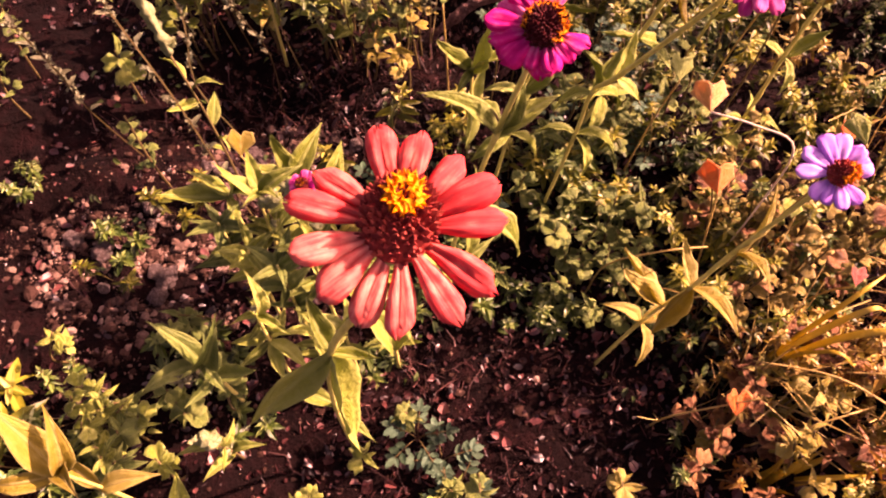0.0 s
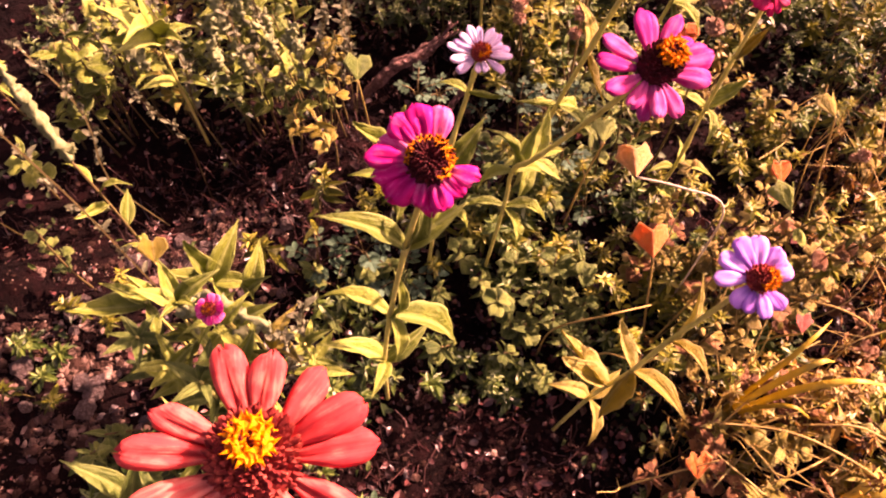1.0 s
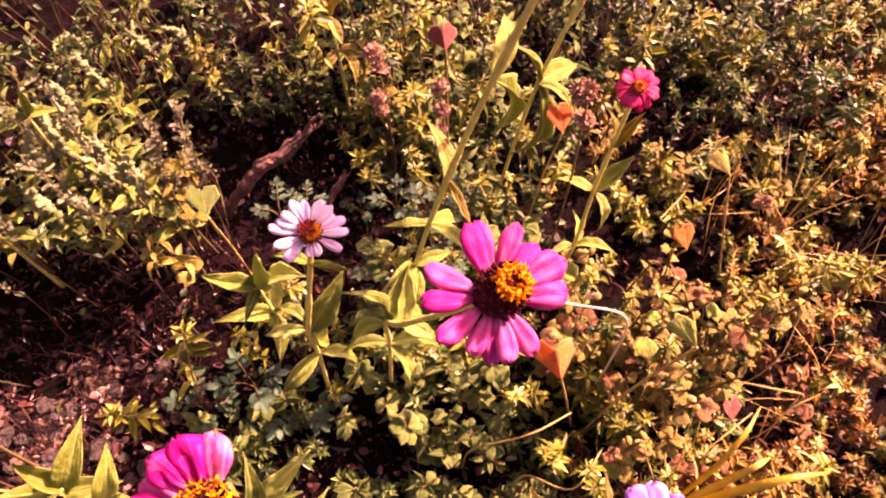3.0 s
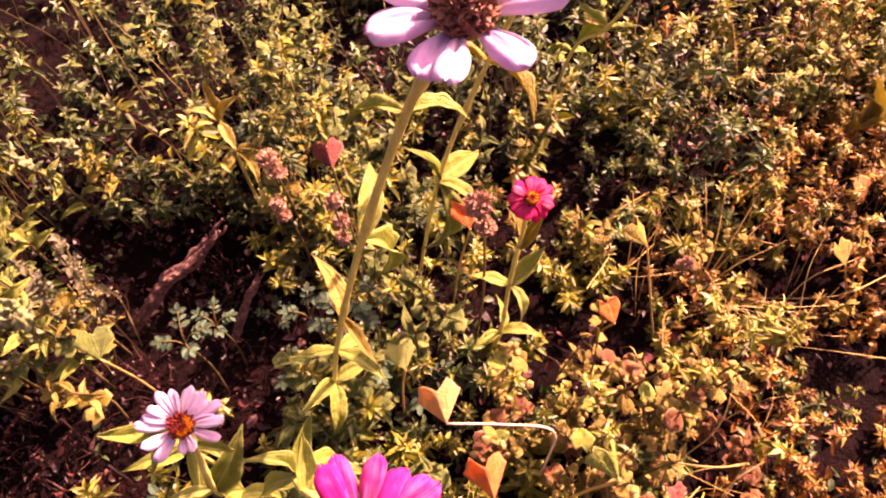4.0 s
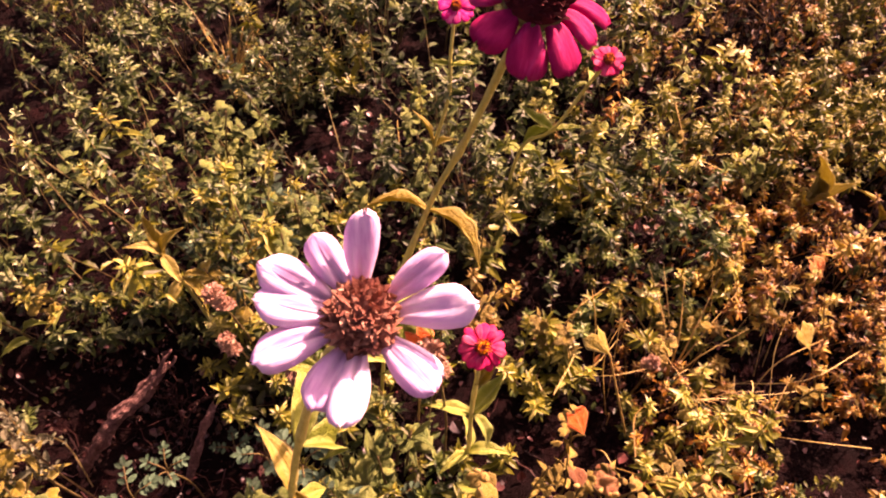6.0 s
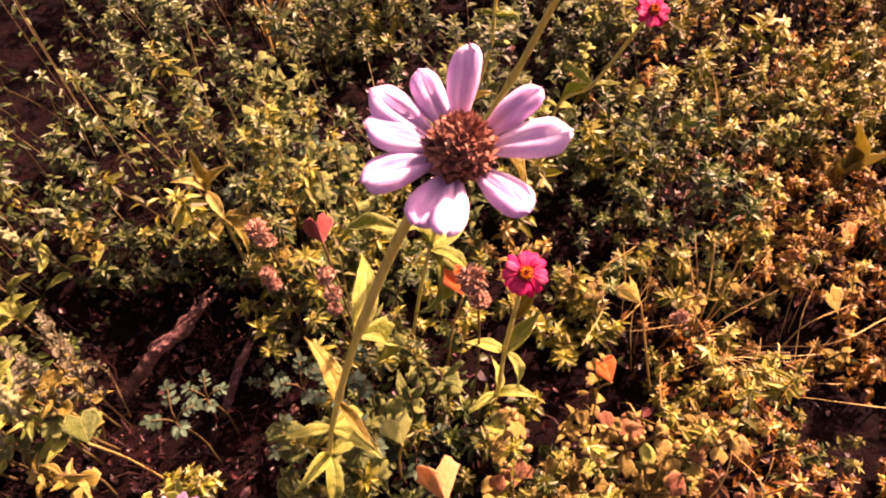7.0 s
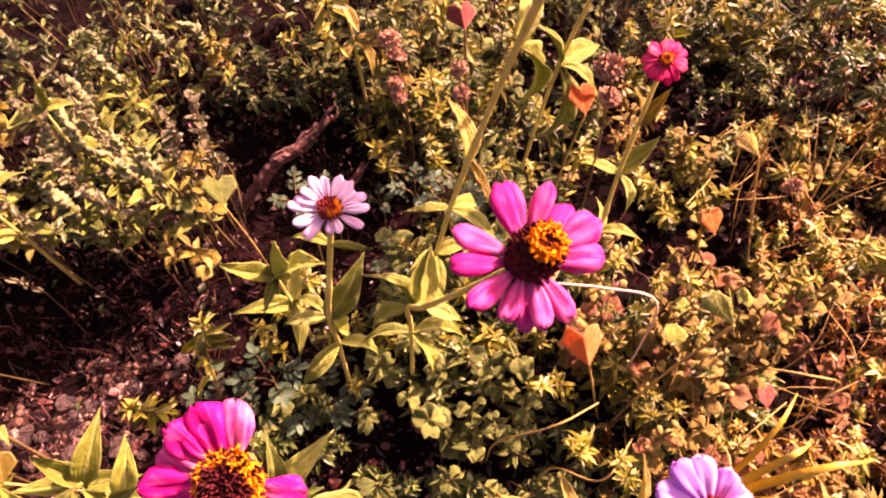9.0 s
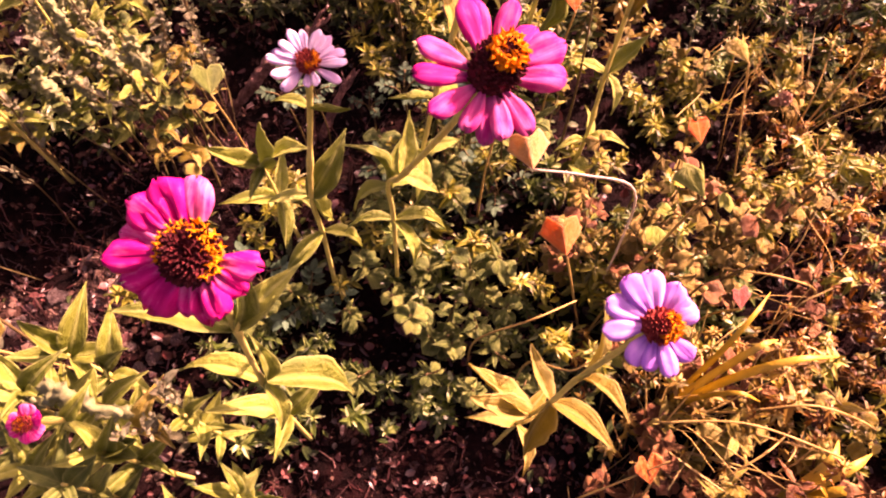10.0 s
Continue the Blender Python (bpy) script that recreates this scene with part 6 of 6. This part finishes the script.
# ---- long blades and bent straws at the dry side ----
def blade_fan(label, foot, blades, mat):
    """Broad grass blades that rise from one foot. blades: tip, half width, lift."""
    root = new("grass_tuft")
    a = Vector((*foot, ground_z(*foot) - 0.004))
    root.location = a
    tagged(root, label, "grass", "fans of broad grass")
    for tip, w, lift in blades:
        way = Vector(tip) - a
        line = smooth_line([Vector((0, 0, 0)), way * 0.28 + Vector((0, 0, way.z * 0.5)), way * 0.62 + Vector((0, 0, way.z * 0.36 + lift)), way], 6)
        side = way.cross(Vector((0, 0, 1))).normalized()
        top, bottom = [], []
        for k, p in enumerate(line):
            s = k / (len(line) - 1)
            h = w * min(1.0, 0.35 + s * 2.2) * (1 - s ** 3) + 0.0003
            top.append([p - side * h + Vector((0, 0, h * 0.5)), p, p + side * h + Vector((0, 0, h * 0.5))])
            bottom.append([q - Vector((0, 0, 0.0005)) for q in top[-1]])
        v, f = shell(top, bottom)
        part("blade", mesh_of("blade", v, f, mat), root)
    return root


def bent_straw(label, pts, r, mat=M_STRAW):
    a = Vector(pts[0])
    v, f = tube(smooth_line([Vector(p) - a for p in pts], 7), r, r * 0.7, 6, 0.2, (0.35, 0.7))
    ob = new("straw", mesh_of("straw", v, f, mat))
    ob.location = a
    return tagged(ob, label, "straw", "bent straws in the weeds")


def floor_at(x, y, h=0.0):
    return (x, y, ground_z(x, y) + h)


blade_fan("fan of broad bright yellow grass blades at the dry side", (0.372, 0.230), (((0.443, 0.241, 0.215), 0.0034, 0.020), ((0.493, 0.214, 0.205), 0.0040, 0.014), ((0.46, 0.285, 0.21), 0.0026, 0.01), ((0.43, 0.20, 0.16), 0.0026, 0.015)), M_YBLADE)
blade_fan("low fan of orange-yellow grass blades", (0.45, 0.115), (((0.53, 0.13, 0.12), 0.0055, 0.012), ((0.52, 0.10, 0.10), 0.0055, 0.012), ((0.50, 0.15, 0.13), 0.005, 0.010), ((0.49, 0.085, 0.11), 0.005, 0.012)), M_YBLADE)
for pts in (((0.33, 0.21, 0.15), (0.40, 0.185, 0.175), (0.46, 0.145, 0.17), (0.505, 0.13, 0.11)), ((0.42, 0.195, 0.16), (0.47, 0.18, 0.18), (0.55, 0.148, 0.11)), ((0.258, 0.168, 0.07), (0.29, 0.17, 0.10), (0.338, 0.174, 0.13)),
            ((0.30, 0.34, 0.16), (0.25, 0.33, 0.17), (0.20, 0.345, 0.10)), ((0.32, 0.30, 0.15), (0.27, 0.27, 0.18), (0.24, 0.30, 0.13)), ((0.45, 0.33, 0.17), (0.49, 0.30, 0.19), (0.55, 0.29, 0.13)), ((0.36, 0.14, 0.08), (0.42, 0.155, 0.13), (0.47, 0.17, 0.11))):
    lowest = min(pts, key=lambda p: p[2])
    pts = list(pts) if lowest is pts[0] else list(pts)[::-1]
    pts = [floor_at(pts[0][0] - 0.01, pts[0][1], 0.0)] + pts
    bent_straw("pale bent dry straw lying over weeds", pts, 0.0012)

M_DRYLEAF = big_leaf_mat("dry_leaf", ((0.1, (0.075, 0.022, 0.009)), (0.5, (0.19, 0.068, 0.022)), (0.9, (0.42, 0.22, 0.08))), (0.36, 0.20, 0.09), 0.25)
drng = random.Random(77)
for cx, cy, sx, sy, count, hh, size, mat, text in (
        (0.36, 0.17, 0.06, 0.045, 16, 0.07, 0.020, M_DRYLEAF, "red-brown crumpled dry weed in straw"),
        (0.47, 0.24, 0.06, 0.05, 12, 0.08, 0.020, M_DRYLEAF, "red-brown crumpled dry weed in straw"),
        (0.46, 0.17, 0.06, 0.05, 9, 0.09, 0.018, M_ZYELLOW, "yellow-green low weed at the dry side"),
        (0.17, 0.39, 0.045, 0.035, 12, 0.09, 0.020, M_ZGREEN, "bright green small weed between flower stems"),
        (0.22, 0.33, 0.03, 0.035, 8, 0.08, 0.018, M_ZGREEN, "bright green small weed between flower stems"),
        (0.0, 0.44, 0.04, 0.03, 6, 0.07, 0.018, M_ZGREEN, "small green weed on dark soil"),
        (-0.30, 0.17, 0.05, 0.05, 9, 0.08, 0.020, M_ZGREEN, "low green weed on open soil"),
        (-0.14, 0.07, 0.05, 0.03, 8, 0.08, 0.018, M_ZLEAF, "pale olive low weed at the near edge"),
        (-0.05, 0.72, 0.03, 0.04, 4, 0.15, 0.020, M_ZYELLOW, "golden leafy weed beside dark furrow"),
        (0.21, 0.80, 0.03, 0.03, 6, 0.14, 0.020, M_ZYELLOW, "yellow-green weed beside dark soil")):
    for q in range(count):
        lobed_weed(text, drng.gauss(cx, sx), drng.gauss(cy, sy), hh * drng.uniform(0.6, 1.3), drng.randint(7, 11), size, mat, drng.randint(0, 9999), text.split(" in ")[0].split(" between")[0].split(" on ")[0])


# ---- mallow stems with round fruit ----
M_FRUIT = foliage_mat("mallow_fruit", ((0.1, (0.20, 0.14, 0.03)), (0.5, (0.36, 0.25, 0.07)), (1.0, (0.52, 0.36, 0.14))), 0.15, 0.6, 0.3, False, 250.0)


def fruit_mesh():
    """A flattened ribbed button."""
    verts, faces, seg = [(0, 0, 0.42)], [], 12
    for r, z in ((0.45, 0.55), (0.9, 0.35), (1.0, 0.0), (0.75, -0.4), (0.2, -0.55)):
        for k in range(seg):
            a = 2 * math.pi * k / seg
            w = r * (1 + 0.07 * (-1) ** k)
            verts.append((w * math.cos(a), w * math.sin(a), z))
    for k in range(seg):
        faces.append((0, 1 + k, 1 + (k + 1) % seg))
    for i in range(4):
        for k in range(seg):
            k2 = (k + 1) % seg
            faces.append((1 + i * seg + k, 1 + (i + 1) * seg + k, 1 + (i + 1) * seg + k2, 1 + i * seg + k2))
    faces.append(tuple(1 + 4 * seg + k for k in range(seg)))
    return mesh_of("fruit", verts, faces, M_FRUIT)


FRUIT = fruit_mesh()


def fruiting_mallow(x, y, h, lean, seed):
    r = random.Random(seed)
    root = new("mallow_plant")
    root.location = (x, y, ground_z(x, y) - 0.004)
    tagged(root, "mallow stem with round tan fruit and crumpled leaves", "weed", "fruiting mallows")
    line = smooth_line([Vector((0, 0, 0)), Vector((lean[0] * 0.4, lean[1] * 0.4, h * 0.55)), Vector((lean[0], lean[1], h))], 7)
    v, f = tube(line, 0.0019, 0.0011, 6, 0.15)
    part("stem", mesh_of("stem", v, f, M_WEEDSTEM), root)
    for k in range(9):
        p = line[3 + k * (len(line) - 4) // 8]
        a = r.uniform(0, 6.28)
        d = Vector((math.cos(a), math.sin(a), r.uniform(0.1, 0.9))).normalized()
        s = r.uniform(0.0032, 0.0050)
        part("fruit", FRUIT, root, "", Matrix.Translation(p + d * s * 1.5) @ pose(0, 0, 0, r.uniform(-60, 60), r.uniform(-60, 60), 0) @ Matrix.Diagonal((s, s, s, 1)))
    for k in range(5):
        p = line[5 + k * 2]
        a = r.uniform(0, 6.28)
        tip = p + Vector((math.cos(a), math.sin(a), r.uniform(0.0, 0.8))).normalized() * r.uniform(0.016, 0.026)
        mat = (M_ZLEAF, M_MALLOW, M_DRYLEAF, M_MALLOW)[r.randint(0, 3)]
        key = (mat.name, "heart", k % 3)
        if key not in BLADES:
            BLADES[key] = heart_mesh("leaf", 0.4 + 0.35 * (k % 3), -0.5, k, mat, 6, 7)
        part("leaf", BLADES[key], root, "", lay(p, tip, Vector((0.3, -0.2, 1)) + rnd_unit(r) * 0.5))
    return root


for q in range(22):
    cx, cy = ((0.35, 0.42), (0.41, 0.36), (0.43, 0.44), (0.37, 0.32), (0.50, 0.38))[q % 5]
    fruiting_mallow(drng.gauss(cx, 0.025), drng.gauss(cy, 0.03), drng.uniform(0.11, 0.19), (drng.uniform(-0.04, 0.04), drng.uniform(-0.04, 0.04)), q + 400)
